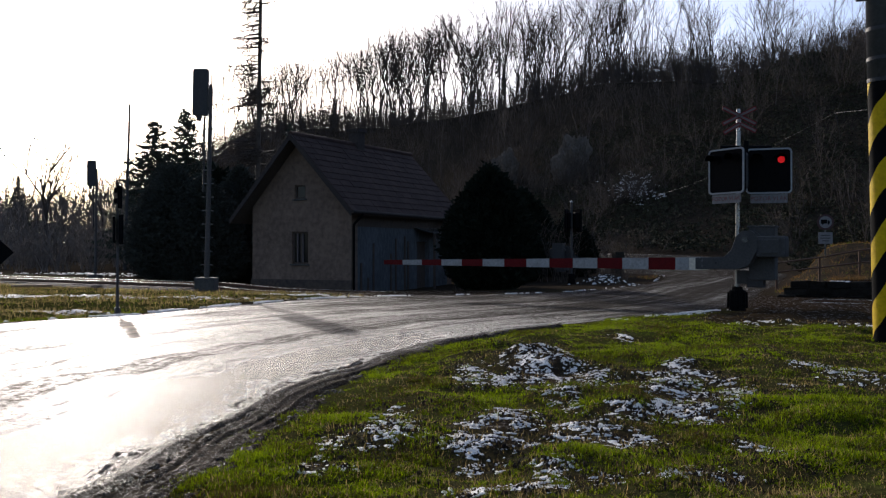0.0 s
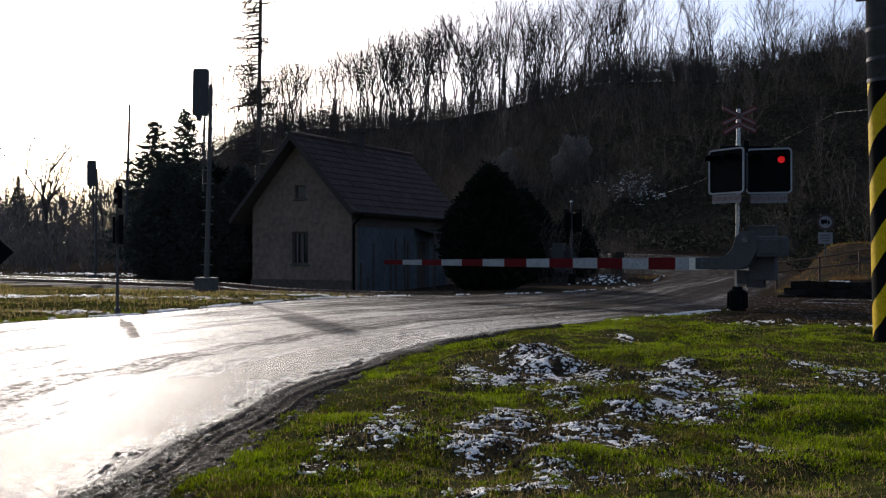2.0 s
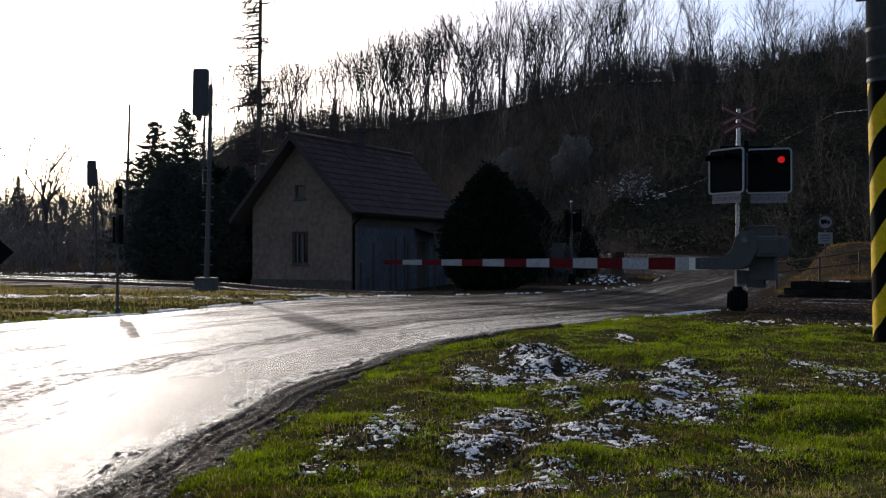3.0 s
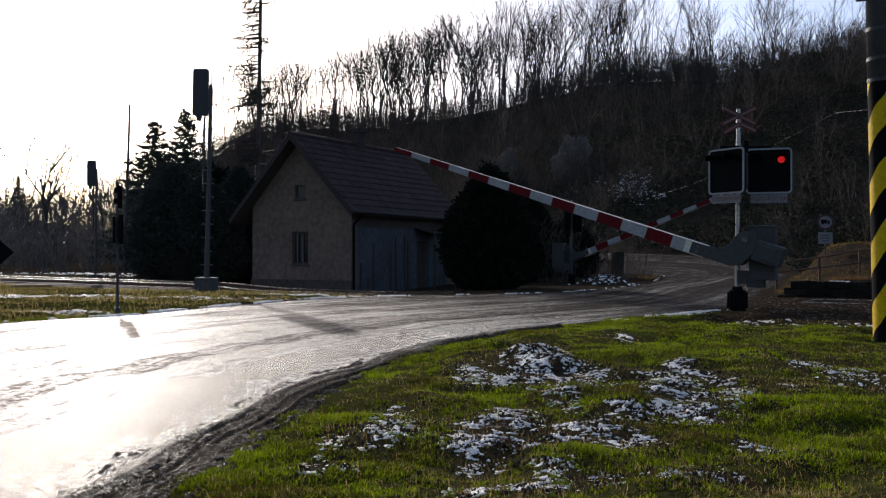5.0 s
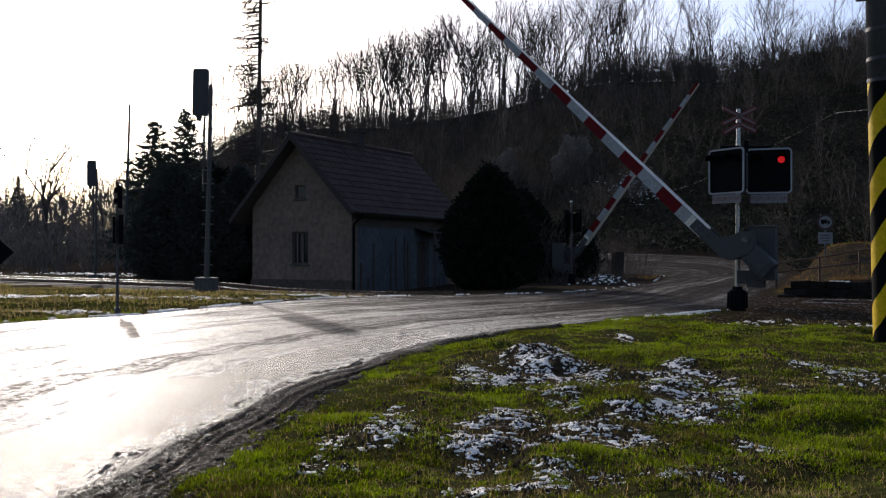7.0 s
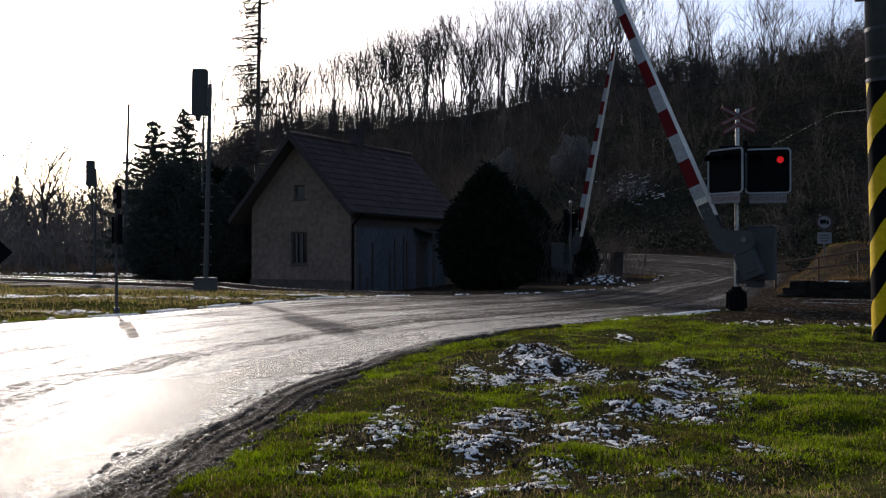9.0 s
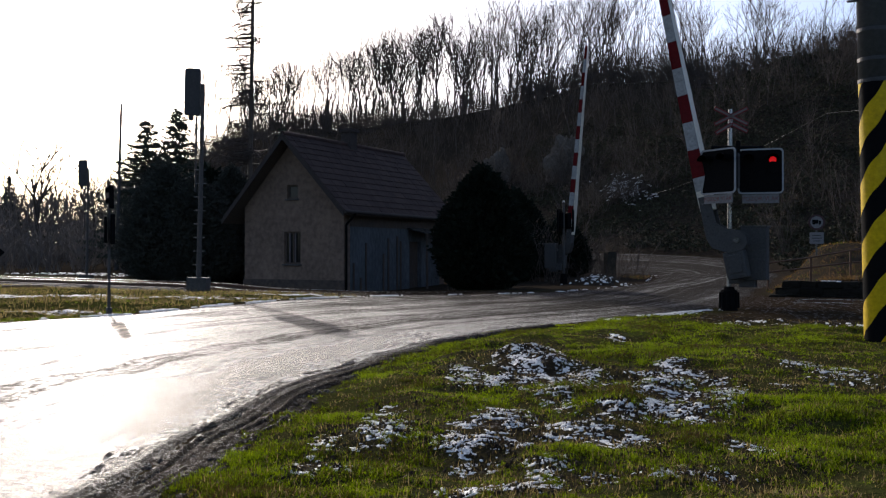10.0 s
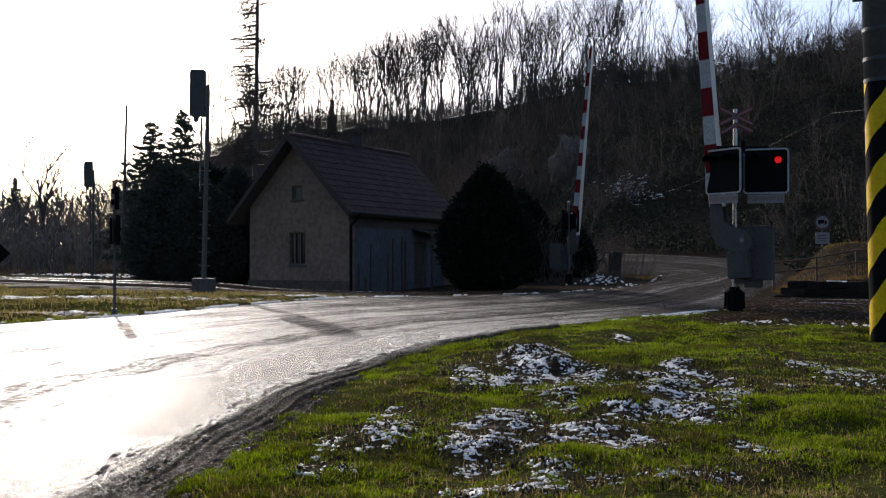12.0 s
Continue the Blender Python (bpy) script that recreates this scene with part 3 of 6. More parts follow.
def build_track():
    """Two rails on a ballast bed, in lengths so that the line can rise to the west."""
    track = thing("railway_track", Matrix.Identity(4), "single railway track with rusty rails on dark ballast", "railway track", kind="structure")
    cuts = [*range(-70, -4, 6), -4, -2.5, -1.5, -0.5, 0.0, 0.5, 4, 9, 14, 15, 16, 17, *range(20, 111, 6)]
    for off in (2.55, 3.99):
        bm = bmesh.new()
        top = bmesh.new()
        for b0, b1 in zip(cuts, cuts[1:]):
            for mesh, w, lo, hi in ((bm, 0.075, -0.14, 0.0), (bm, 0.033, 0.0, 0.012), (top, 0.031, 0.012, 0.018)):
                v = []
                for b in (b0, b1):
                    z = track_z(b)
                    for da, dz in ((-w, lo), (w, lo), (w, hi), (-w, hi)):
                        v.append(mesh.verts.new(plan(off + da, b, z + dz)))
                for i in range(4):
                    j = (i + 1) % 4
                    mesh.faces.new((v[i], v[j], v[4 + j], v[4 + i]))
        part("rail", bm, M["rust"], track)
        part("rail_head", top, M["rail_top"], track, "polished running surface")
    bm = bmesh.new()
    for b0, b1 in zip(cuts, cuts[1:]):
        if -0.6 < (b0 + b1) / 2 < 14:
            continue
        rows = []
        for b in (b0, b1):
            z = track_z(b)
            rows.append([bm.verts.new(plan(a, b, z + dz)) for a, dz in ((0.9, -0.32), (1.7, -0.1), (4.85, -0.1), (5.6, -0.36))])
        for i in range(3):
            bm.faces.new((rows[0][i], rows[1][i], rows[1][i + 1], rows[0][i + 1]))
    bmesh.ops.subdivide_edges(bm, edges=bm.edges[:], cuts=6, use_grid_fill=True)
    for v in bm.verts:
        v.co.z += 0.05 * noise.noise(v.co * 2.2)
    part("ballast_bed", bm, M["ballast"], track, smooth_faces=False)
    sleeper = mesh_of("sleeper", boxed(-1.25, 1.25, -0.13, 0.13, -0.16, 0, bevel=0.02), M["dark_wood"])
    for i, b in enumerate([*np.arange(-21, -0.4, 0.62), *np.arange(16.5, 62, 0.62)]):
        ob = new("sleeper", sleeper)
        ob.parent = track
        p = plan(3.27, b, track_z(b) - 0.085)
        ob.matrix_basis = pose(*p, 0, 0, 90 - math.degrees(AZ))
    return track


track = build_track()
# ---------------------------------------------------------------- the crossing's things
STRIPE = 0.5


def build_boom(name, thing_ob):
    """The turning part: bracket, counterweight and striped boom. Its own x runs out along the boom, its z up, its hinge is the origin."""
    arm = new(name)
    arm.parent = thing_ob
    plate = [(0.86, -0.31), (0.86, -0.51), (0.12, -0.51), (-0.06, -0.44), (-0.21, -0.16), (-0.19, 0.08), (-0.10, 0.16), (0.06, 0.15), (0.16, 0.05), (0.24, -0.17), (0.36, -0.29)]
    bm = bmesh.new()
    slab(bm, plate, -0.158, -0.135, 0.006)
    slab(bm, plate, 0.135, 0.16, 0.006)
    box(bm, 0.30, 0.62, -0.136, 0.136, -0.50, -0.46)
    rod(bm, (0, -0.17, 0), (0, 0.17, 0), 0.06, sides=14)
    part("bracket", bm, M["grey_paint"], arm, "grey painted steel bracket")
    bm = bmesh.new()
    box(bm, -0.66, -0.17, -0.15, 0.15, -0.30, 0.06, bevel=0.05)
    box(bm, -0.56, -0.24, -0.17, 0.17, -0.24, 0.0, bevel=0.02)
    part("counterweight", bm, M["grey_paint"], arm)
    for s, z in ((0.74, -0.36), (0.74, -0.45), (0.5, -0.40)):
        part("bolt", rodded((s, -0.172, z), (s, 0.174, z), 0.02, sides=6), M["steel"], arm)
    c, end = -0.415, 0.71 + 14 * STRIPE

    def half(x):
        """Half height and half depth of the tapering box at x."""
        h = 0.115 - 0.0096 * (x - 0.71)
        return h, h * (1.12 + 0.5 * float(smooth(0.75, 1.25, np.float64(x))))

    def length(bm, x0, x1, faces):
        """A piece of the box from x0 to x1, or plates on its two broad faces."""
        for side in faces:
            v = []
            for x in (x0, x1):
                h, w = half(x)
                y0, y1 = (-w, w) if side == 0 else sorted((side * (w - 0.002), side * (w + 0.004)))
                h = h - 0.006 if side == 0 else h
                v += [bm.verts.new((x, dy, c + dz)) for dy, dz in ((y0, -h), (y1, -h), (y1, h), (y0, h))]
            made = [bm.faces.new((v[k], v[(k + 1) % 4], v[4 + (k + 1) % 4], v[4 + k])) for k in range(4)]
            made += [bm.faces.new(v[3::-1]), bm.faces.new(v[4:])]
            bmesh.ops.recalc_face_normals(bm, faces=made)
        return bm

    part("boom_body", length(length(bmesh.new(), 0.62, 1.21, (0,)), 1.2, end, (0,)), M["cream_paint"], arm, "cream painted edges of the boom")
    for i in range(14):
        bm = length(bmesh.new(), 0.71 + STRIPE * i, 0.71 + STRIPE * (i + 1), (-1, 1))
        part("white_stripe" if i % 2 == 0 else "red_stripe", bm, M["white_paint"] if i % 2 == 0 else M["red_paint"], arm, "white boom section" if i % 2 == 0 else "red boom section")
    return arm


def build_barrier(hinge, turn, label):
    """Barrier machine on its foot; x of the thing points along the closed boom."""
    base_z = hinge.z - 1.25
    b = thing("level_crossing_barrier", Matrix.Translation((hinge.x, hinge.y, base_z)) @ pose(0, 0, 0, 0, 0, turn), label, "barrier", "barriers of the crossing")
    bm = bmesh.new()
    box(bm, -0.42, 0.02, -0.42, -0.16, 0.55, 1.48, bevel=0.025)
    box(bm, -0.44, 0.04, -0.44, -0.14, 1.46, 1.50, bevel=0.015)
    part("drive_cabinet", bm, M["grey_paint"], b, "grey steel drive cabinet")
    part("cabinet_door", boxed(-0.38, -0.02, -0.435, -0.42, 0.62, 1.40, bevel=0.006), M["grey_paint"], b)
    part("mount", boxed(-0.10, 0.24, -0.36, -0.22, 0.48, 0.72, bevel=0.02), M["grey_paint"], b, "bracket clamped to the signal post")
    part("junction_box", boxed(-0.22, 0.06, -0.40, -0.20, 0.42, 0.60, bevel=0.02), M["dark_paint"], b)
    part("hinge_shaft", rodded((0, -0.30, 1.25), (0, 0.2, 1.25), 0.05, sides=14), M["steel"], b)
    arm = build_boom("boom", b)
    arm.matrix_basis = pose(0, 0, 1.25)
    return b, arm


near_turn = math.degrees(math.atan2(ET.y, ET.x))
near_barrier, near_arm = build_barrier(NEAR, near_turn, "grey barrier machine lifting its red and white boom")
far_barrier, far_arm = build_barrier(FAR, near_turn + 180, "grey barrier machine lifting its striped boom beyond the track")


def light_board(parent, name, m, letters):
    """A black board with a white rim, two red lenses, hoods and a plate below. Its face looks to -y."""
    board = new(name)
    board.parent = parent
    board.matrix_basis = m
    w, h = 0.75, 0.78
    part("panel", slab(bmesh.new(), rounded(w - 0.02, h - 0.02, 0.06), -0.01, 0.05), M["black"], board, "black board")
    part("rim", ring_slab(bmesh.new(), rounded(w, h, 0.07), rounded(w - 0.055, h - 0.055, 0.05), -0.022, 0.0), M["sign_white"], board, "white rim")
    part("plate", slab(bmesh.new(), rounded(0.60, 0.15, 0.01, 0, -h / 2 - 0.085), -0.012, 0.006), M["plate"], board, "white plate with red words")
    part("casing", slab(bmesh.new(), rounded(w - 0.16, h - 0.16, 0.05), 0.05, 0.22, 0.02), M["dark_paint"], board)
    for key, x in (("left", -0.20), ("right", 0.20)):
        bm = bmesh.new()
        rod(bm, (x, -0.004, 0.19), (x, -0.02, 0.19), 0.062, 0.054, sides=20)
        part("lens", bm, (M["dim_light"] if key == "left" else M["red_light"]) if letters == "lit" else M["black"], board, "red signal lens")
    for x in (-0.20, 0.20):
        bm = bmesh.new()
        k = 10
        rows = []
        for y, r in ((-0.005, 0.105), (-0.20, 0.098)):
            rows.append([bm.verts.new((x + r * math.cos(math.pi * i / k), y, 0.19 + r * math.sin(math.pi * i / k))) for i in range(k + 1)])
        for i in range(k):
            bm.faces.new((rows[0][i], rows[0][i + 1], rows[1][i + 1], rows[1][i]))
        bmesh.ops.solidify(bm, geom=bm.faces[:], thickness=0.006)
        part("visor", bm, M["black"], board, "black sun visor")
    txt = bpy.data.curves.new("words", "FONT")
    txt.body, txt.size, txt.align_x, txt.align_y, txt.extrude = "POZOR VLAK", 0.098, "CENTER", "CENTER", 0.001
    ob = new("words", txt)
    ob.parent = board
    ob.matrix_basis = pose(0, -0.0135, -h / 2 - 0.085, 90, 0, 0)
    txt.materials.append(M["dull_red"])
    return board


def build_signal_mast():
    """Warning signal: post on a black foot, two boards, double cross above."""
    mast = thing("crossing_signal", pose(5.217, 16.03, 0), "level crossing signal with red flashing lights and warning cross", "crossing signal")
    bm = bmesh.new()
    rod(bm, (0, 0, 0.35), (0.03, 0, 3.58), 0.044, 0.040, sides=16)
    part("post", bm, M["zinc"], mast, "galvanised steel post", smooth_faces=False)
    bm = bmesh.new()
    for i, (r, z0, z1) in enumerate(((0.15, 0.0, 0.08), (0.165, 0.08, 0.30), (0.15, 0.30, 0.37), (0.10, 0.37, 0.43))):
        rod(bm, (0, 0, z0), (0, 0, z1), r, r - 0.012, sides=12)
    part("foot", bm, M["black"], mast, "black ribbed foot")
    for i in range(12):
        a = i * math.pi / 6
        part("rib", rodded((0.165 * math.cos(a), 0.165 * math.sin(a), 0.05), (0.16 * math.cos(a), 0.16 * math.sin(a), 0.33), 0.018, sides=6), M["black"], mast)
    bm = bmesh.new()
    rod(bm, (-0.40, -0.30, 2.86), (0.50, -0.30, 2.86), 0.035, sides=10)
    rod(bm, (0.02, 0.02, 2.86), (0.06, -0.32, 2.86), 0.035, sides=10)
    rod(bm, (0.02, -0.42, 2.70), (0.02, -0.42, 2.96), 0.045, sides=10)
    part("crossbar", bm, M["black"], mast)
    light_board(mast, "left_board", pose(-0.338, -0.48, 2.43, 0, 0, -57), "dark")
    board = light_board(mast, "right_board", pose(0.373, -0.53, 2.43, 0, 0, -17), "lit")
    cross = new("warning_cross")
    cross.parent = mast
    cross.matrix_basis = pose(0.02, -0.09, 3.44)
    arms = [((-0.30, 0.15), (0.29, -0.14)), ((-0.30, -0.14), (0.29, 0.15)), ((-0.28, -0.30), (0.01, -0.13)), ((0.01, -0.13), (0.29, -0.27))]
    for (x0, z0), (x1, z1) in arms:
        d = Vector((x1 - x0, 0, z1 - z0))
        a = math.degrees(math.atan2(d.z, d.x))
        h = pose((x0 + x1) / 2, 0, (z0 + z1) / 2, 0, -a, 0)
        k = d.length / 2
        part("arm_border", slab(bmesh.new(), [(-k, -0.036), (k, -0.036), (k, 0.036), (-k, 0.036)], 0.0, 0.012), M["cross_red"], cross, "red border", h)
        part("arm_field", slab(bmesh.new(), [(-k + 0.014, -0.019), (k - 0.014, -0.019), (k - 0.014, 0.019), (-k + 0.014, 0.019)], -0.004, 0.0), M["cross_field"], cross, "dull reddish-grey field", h)
    return mast, board


signal_mast, lit_board = build_signal_mast()


def build_flags(board):
    """Small black discs added to swing before the always-lit lenses, so they flash."""
    flags = []
    for x in (-0.20, 0.20):
        bm = bmesh.new()
        rod(bm, (0, -0.028, 0), (0, -0.036, 0), 0.098, sides=20)
        flags.append(part("shutter", bm, M["black"], board, "black disc added to cover the lens"))
    return flags


lens_covers = build_flags(lit_board)


def build_striped_pole():
    pole = thing("utility_pole", pose(4.82, 9.75, 0, 0, -1.35, 0), "tall dark pole with yellow and black warning stripes", "pole")
    r0, r1, top, hi = 0.168, 0.135, 7.6, 2.86

    def rad(z):
        return r0 + (r1 - r0) * z / top

    part("shaft", rodded((0, 0, hi), (0, 0, top), rad(hi), rad(top), sides=32), M["shaft_paint"], pole, "grey weathered shaft", smooth_faces=True)
    pitch, n = 0.66, 48
    for turn in range(-3, 6):
        for kind, shift in (("yellow_band", 0.15), ("black_band", 0.48)):
            bm = bmesh.new()
            rows = []
            for i in range(n + 1):
                a = 2 * math.pi * i / n
                z0 = shift + turn * pitch + 2 * pitch * i / n + 0.012 * math.sin(a * 5 + turn)
                rows.append([bm.verts.new((rad(z) * math.cos(a), rad(z) * math.sin(a), z)) for z in (min(max(z0, -0.1), hi), min(max(z0 + pitch / 2, -0.1), hi))])
            for (a0, a1), (b0, b1) in zip(rows, rows[1:]):
                if a1.co.z - a0.co.z > 1e-3 or b1.co.z - b0.co.z > 1e-3:
                    bm.faces.new((a0, b0, b1, a1))
            bmesh.ops.remove_doubles(bm, verts=bm.verts[:], dist=1e-5)
            for v in [v for v in bm.verts if not v.link_faces]:
                bm.verts.remove(v)
            if bm.faces:
                part(kind, bm, M["yellow_paint"] if kind == "yellow_band" else M["black"], pole, "painted yellow band" if kind == "yellow_band" else "painted black band", smooth_faces=True)
            else:
                bm.free()
    for z in (3.42, 3.10, 2.87):
        part("strap", rodded((0, 0, z - 0.02), (0, 0, z + 0.02), rad(z) + 0.006, sides=32), M["dark_paint"], pole, "steel strap", smooth_faces=False)
    part("bracket", rodded((-0.27, 0, 3.74), (0, 0, 3.76), 0.014, sides=8), M["dark_paint"], pole)
    return pole


striped_pole = build_striped_pole()


def build_rail_signal(place, lean, size, label):
    """A tall railway signal seen from behind: mast with rungs, ladder, head with hoods, concrete foot."""
    s = thing("railway_signal", place @ pose(0, 0, 0, 0, lean, 0) @ Matrix.Scale(size, 4), label, "railway signal", "railway signals")
    part("foot", boxed(-0.26, 0.26, -0.26, 0.26, -0.1, 0.42, bevel=0.04), M["concrete"], s, "concrete foot")
    part("mast", rodded((0, 0, 0.4), (0.02, 0, 5.55), 0.07, 0.05, sides=12), M["mast_paint"], s, "grey steel mast")
    bm = bmesh.new()
    rod(bm, (-0.16, 0.1, 2.7), (-0.16, 0.1, 4.7), 0.03, sides=8)
    part("cable_pipe", bm, M["dark_paint"], s)
    for i in range(12):
        z = 0.75 + 0.36 * i
        part("rung", rodded((-0.16, 0.02, z), (0.14, 0.02, z), 0.013, sides=6), M["steel"], s)
    part("bracket_arm", rodded((0.05, 0, 3.75), (0.30, 0, 3.76), 0.02, sides=6), M["dark_paint"], s)
    bm = bmesh.new()
    slab(bm, rounded(0.41, 1.25, 0.06, -0.265, 5.34), -0.02, 0.12, 0.01)
    box(bm, -0.36, -0.24, 0.0, 0.12, 4.58, 4.72, bevel=0.01)
    box(bm, -0.1, 0.02, 0.0, 0.06, 4.85, 4.95)
    part("head", bm, M["dark_paint"], s, "dark signal head")
    for i in range(4):
        bm = bmesh.new()
        z = 4.98 + 0.27 * i
        slab(bm, [(-0.44, z), (-0.41, z + 0.05), (-0.12, z + 0.05), (-0.09, z)], 0.12, 0.24)
        part("hood", bm, M["black"], s)
    part("whip", rodded((0.02, 0, 5.5), (0.03, 0, 5.95), 0.016, 0.01, sides=6), M["dark_paint"], s)
    return s


main_signal = build_rail_signal(pose(-6.28, 24.0, -0.02), 1.0, 1.0, "tall railway signal on a steel mast with concrete foot")
far_signal = build_rail_signal(pose(-13.85, 36.0, -0.12), 0.6, 0.82, "dark railway signal further along the track")


# ---------------------------------------------------------------- the old crossing keeper's house
HW, HL, HZ, SLOPE = 4.75, 7.4, 6.06, 1.05                 # width, length, ridge, steepness


def roof_z(x, lift=0.0):
    return HZ + lift - SLOPE * abs(x + HW / 2)


def window_in(parent, x0, x1, z0, z1, y, panes, label):
    w = new("window")
    w.parent = parent
    w["label"] = label
    bm = bmesh.new()
    f = 0.06
    for a, b, c, d in ((x0, x1, z0, z0 + f), (x0, x1, z1 - f, z1), (x0, x0 + f, z0 + f, z1 - f), (x1 - f, x1, z0 + f, z1 - f)):
        box(bm, a, b, y + 0.08, y + 0.15, c, d)
    if panes == 2:
        box(bm, (x0 + x1) / 2 - 0.03, (x0 + x1) / 2 + 0.03, y + 0.085, y + 0.145, z0 + f, z1 - f)
    part("frame", bm, M["dark_wood"], w, "weathered dark window frame")
    if panes == 2:
        for x in (x0 + 0.30 * (x1 - x0), x0 + 0.63 * (x1 - x0)):
            part("bar", boxed(x - 0.022, x + 0.022, y + 0.05, y + 0.078, z0 + f, z1 - f), M["dull_field"], w, "pale upright bar")
    part("sill", boxed(x0 - 0.06, x1 + 0.06, y - 0.07, y + 0.08, z0 - 0.06, z0 - 0.002, bevel=0.01), M["concrete"], w)
    xs = [x0 + f, (x0 + x1) / 2 - 0.03, (x0 + x1) / 2 + 0.03, x1 - f] if panes == 2 else [x0 + f, x1 - f]
    for a, b in zip(xs[::2], xs[1::2]):
        part("pane", boxed(a, b, y + 0.11, y + 0.118, z0 + f, z1 - f), M["glass"], w)
    return w


def build_house():
    h = thing("house", pose(-3.34, 33.0, -0.55, 0, 0, -30), "old plastered crossing keeper's house with a dark tiled roof", "house")
    T = 0.38
    wx0, wx1, wz0, wz1 = -2.78, -2.00, 1.21, 2.43
    ax0, ax1, az0, az1 = -2.65, -2.13, 3.67, 4.20
    top = lambda x: roof_z(x, -0.16)
    bm = bmesh.new()
    mid = -HW / 2
    slab(bm, [(-HW, -0.4), (wx0, -0.4), (wx0, top(wx0)), (-HW, top(-HW))], 0, T)
    slab(bm, [(wx1, -0.4), (0, -0.4), (0, top(0)), (wx1, top(wx1))], 0, T)
    slab(bm, [(wx0, -0.4), (wx1, -0.4), (wx1, wz0), (wx0, wz0)], 0, T)
    slab(bm, [(wx0, wz1), (wx1, wz1), (wx1, az0), (wx0, az0)], 0, T)
    slab(bm, [(wx0, az0), (ax0, az0), (ax0, az1), (wx0, az1)], 0, T)
    slab(bm, [(ax1, az0), (wx1, az0), (wx1, az1), (ax1, az1)], 0, T)
    slab(bm, [(wx0, az1), (wx1, az1), (wx1, top(wx1)), (mid, top(mid)), (wx0, top(wx0))], 0, T)
    part("gable_wall", bm, M["plaster"], h, "stained ochre plaster gable")
    part("rear_wall", slab(bmesh.new(), [(-HW, -0.4), (0, -0.4), (0, top(0)), (mid, top(mid)), (-HW, top(-HW))], HL - T, HL), M["plaster"], h)
    part("plinth", boxed(-HW - 0.04, 0.04, -0.05, 0.0, -0.4, 0.62, bevel=0.01), M["damp_plaster"], h, "dark damp-stained plinth")
    bm = bmesh.new()
    box(bm, -HW, -HW + T, T, HL - T, -0.4, top(0))
    part("side_wall", bm, M["plaster"], h)
    bm = bmesh.new()
    d0, d1, dz = 4.55, 5.5, 2.1
    for y0, y1, z0, z1 in ((T, d0, -0.4, 2.6), (d1, HL - T, -0.4, 2.6), (d0, d1, dz, 2.6)):
        box(bm, -T, 0.0, y0, y1, z0, z1)
    part("side_wall", bm, M["blue_wall"], h, "pale blue washed side wall")
    part("wall_top", boxed(-T, 0.02, T, HL - T, 2.6, top(0)), M["dark_wood"], h, "dark strip under the eaves")
    part("door", boxed(-0.25, -0.19, d0, d1, 0.0, dz, bevel=0.01), M["dark_wood"], h, "dark wooden door")
    for y, tall in ((0.55, 1.25), (1.0, 0.7), (1.35, 2.0), (2.55, 1.6), (2.9, 2.2), (3.55, 2.3), (3.8, 2.1)):
        part("batten", boxed(0.003, 0.04, y, y + 0.09, -0.3, tall), M["dark_wood"], h, "dark leaning batten")
    bm = bmesh.new()
    slab(bm, [(0.0, 2.62), (0.95, 2.40), (0.95, 2.44), (0.0, 2.67)], 4.3, 6.6)
    part("awning", bm, M["steel"], h, "sheet metal awning")
    for y in (4.4, 6.5):
        part("awning_post", boxed(0.86, 0.94, y, y + 0.08, -0.4, 2.41), M["dark_wood"], h)
    window_in(h, wx0, wx1, wz0, wz1, 0.0, 2, "old two-part window with dark panes")
    window_in(h, ax0, ax1, az0, az1, 0.0, 1, "small attic window")
    # roof slopes, eaves and verge boards
    over, y0, y1 = 0.42, -0.60, HL + 0.4
    for side, name in ((1, "roof_deck"), (-1, "roof_deck")):
        xe = HW / 2 + (over if side == 1 else 0.62)
        outline = [(0, HZ - 0.02), (side * xe, HZ - 0.02 - SLOPE * xe), (side * xe, HZ - 0.14 - SLOPE * xe), (0, HZ - 0.16)]
        part(name, slab(bmesh.new(), [(x - HW / 2, z) for x, z in outline], y0, y1), M["dark_wood"], h)
        bm = bmesh.new()
        slab(bm, [(x - HW / 2, z + 0.03) for x, z in ((0, HZ), (side * xe, HZ - SLOPE * xe), (side * xe, HZ - 0.22 - SLOPE * xe), (0, HZ - 0.24))], y0 - 0.03, y0 - 0.002)
        part("verge_board", bm, M["soot"], h)
    # tiles
    courses, per_row = 12, 24
    length = (HW / 2 + over) * math.sqrt(1 + SLOPE ** 2)
    step, wide = length / courses, (y1 - y0) / per_row
    bm = bmesh.new()
    box(bm, 0.0, step + 0.05, 0.006, wide - 0.006, -0.012, 0.012)
    for v in bm.verts:
        if v.co.x > step:
            v.co.z += 0.012
    tile = mesh_of("roof_tile", bm, M["roof_tile"])
    r = random.Random(5)
    ang = math.degrees(math.atan(SLOPE))
    verts, faces = [], []
    for side in (1, -1):
        for i in range(courses):
            for j in range(per_row):
                k = i * step
                x = -HW / 2 + side * k / math.sqrt(1 + SLOPE ** 2)
                m = pose(x, y0 + j * wide, HZ + 0.022 - SLOPE * k / math.sqrt(1 + SLOPE ** 2) + r.uniform(-0.006, 0.008))
                m = m @ (pose(0, 0, 0, 0, ang - 2, r.uniform(-0.8, 0.8)) if side == 1 else pose(0, wide, 0, 0, 0, 180) @ pose(0, 0, 0, 0, ang - 2, 0))
                if side == 1:
                    ob = new("roof_tile", tile)
                    ob.parent = h
                    ob.matrix_basis = m
                else:
                    n = len(verts)
                    verts += [m @ v.co for v in tile.vertices]
                    faces += [[n + q for q in p.vertices] for p in tile.polygons]
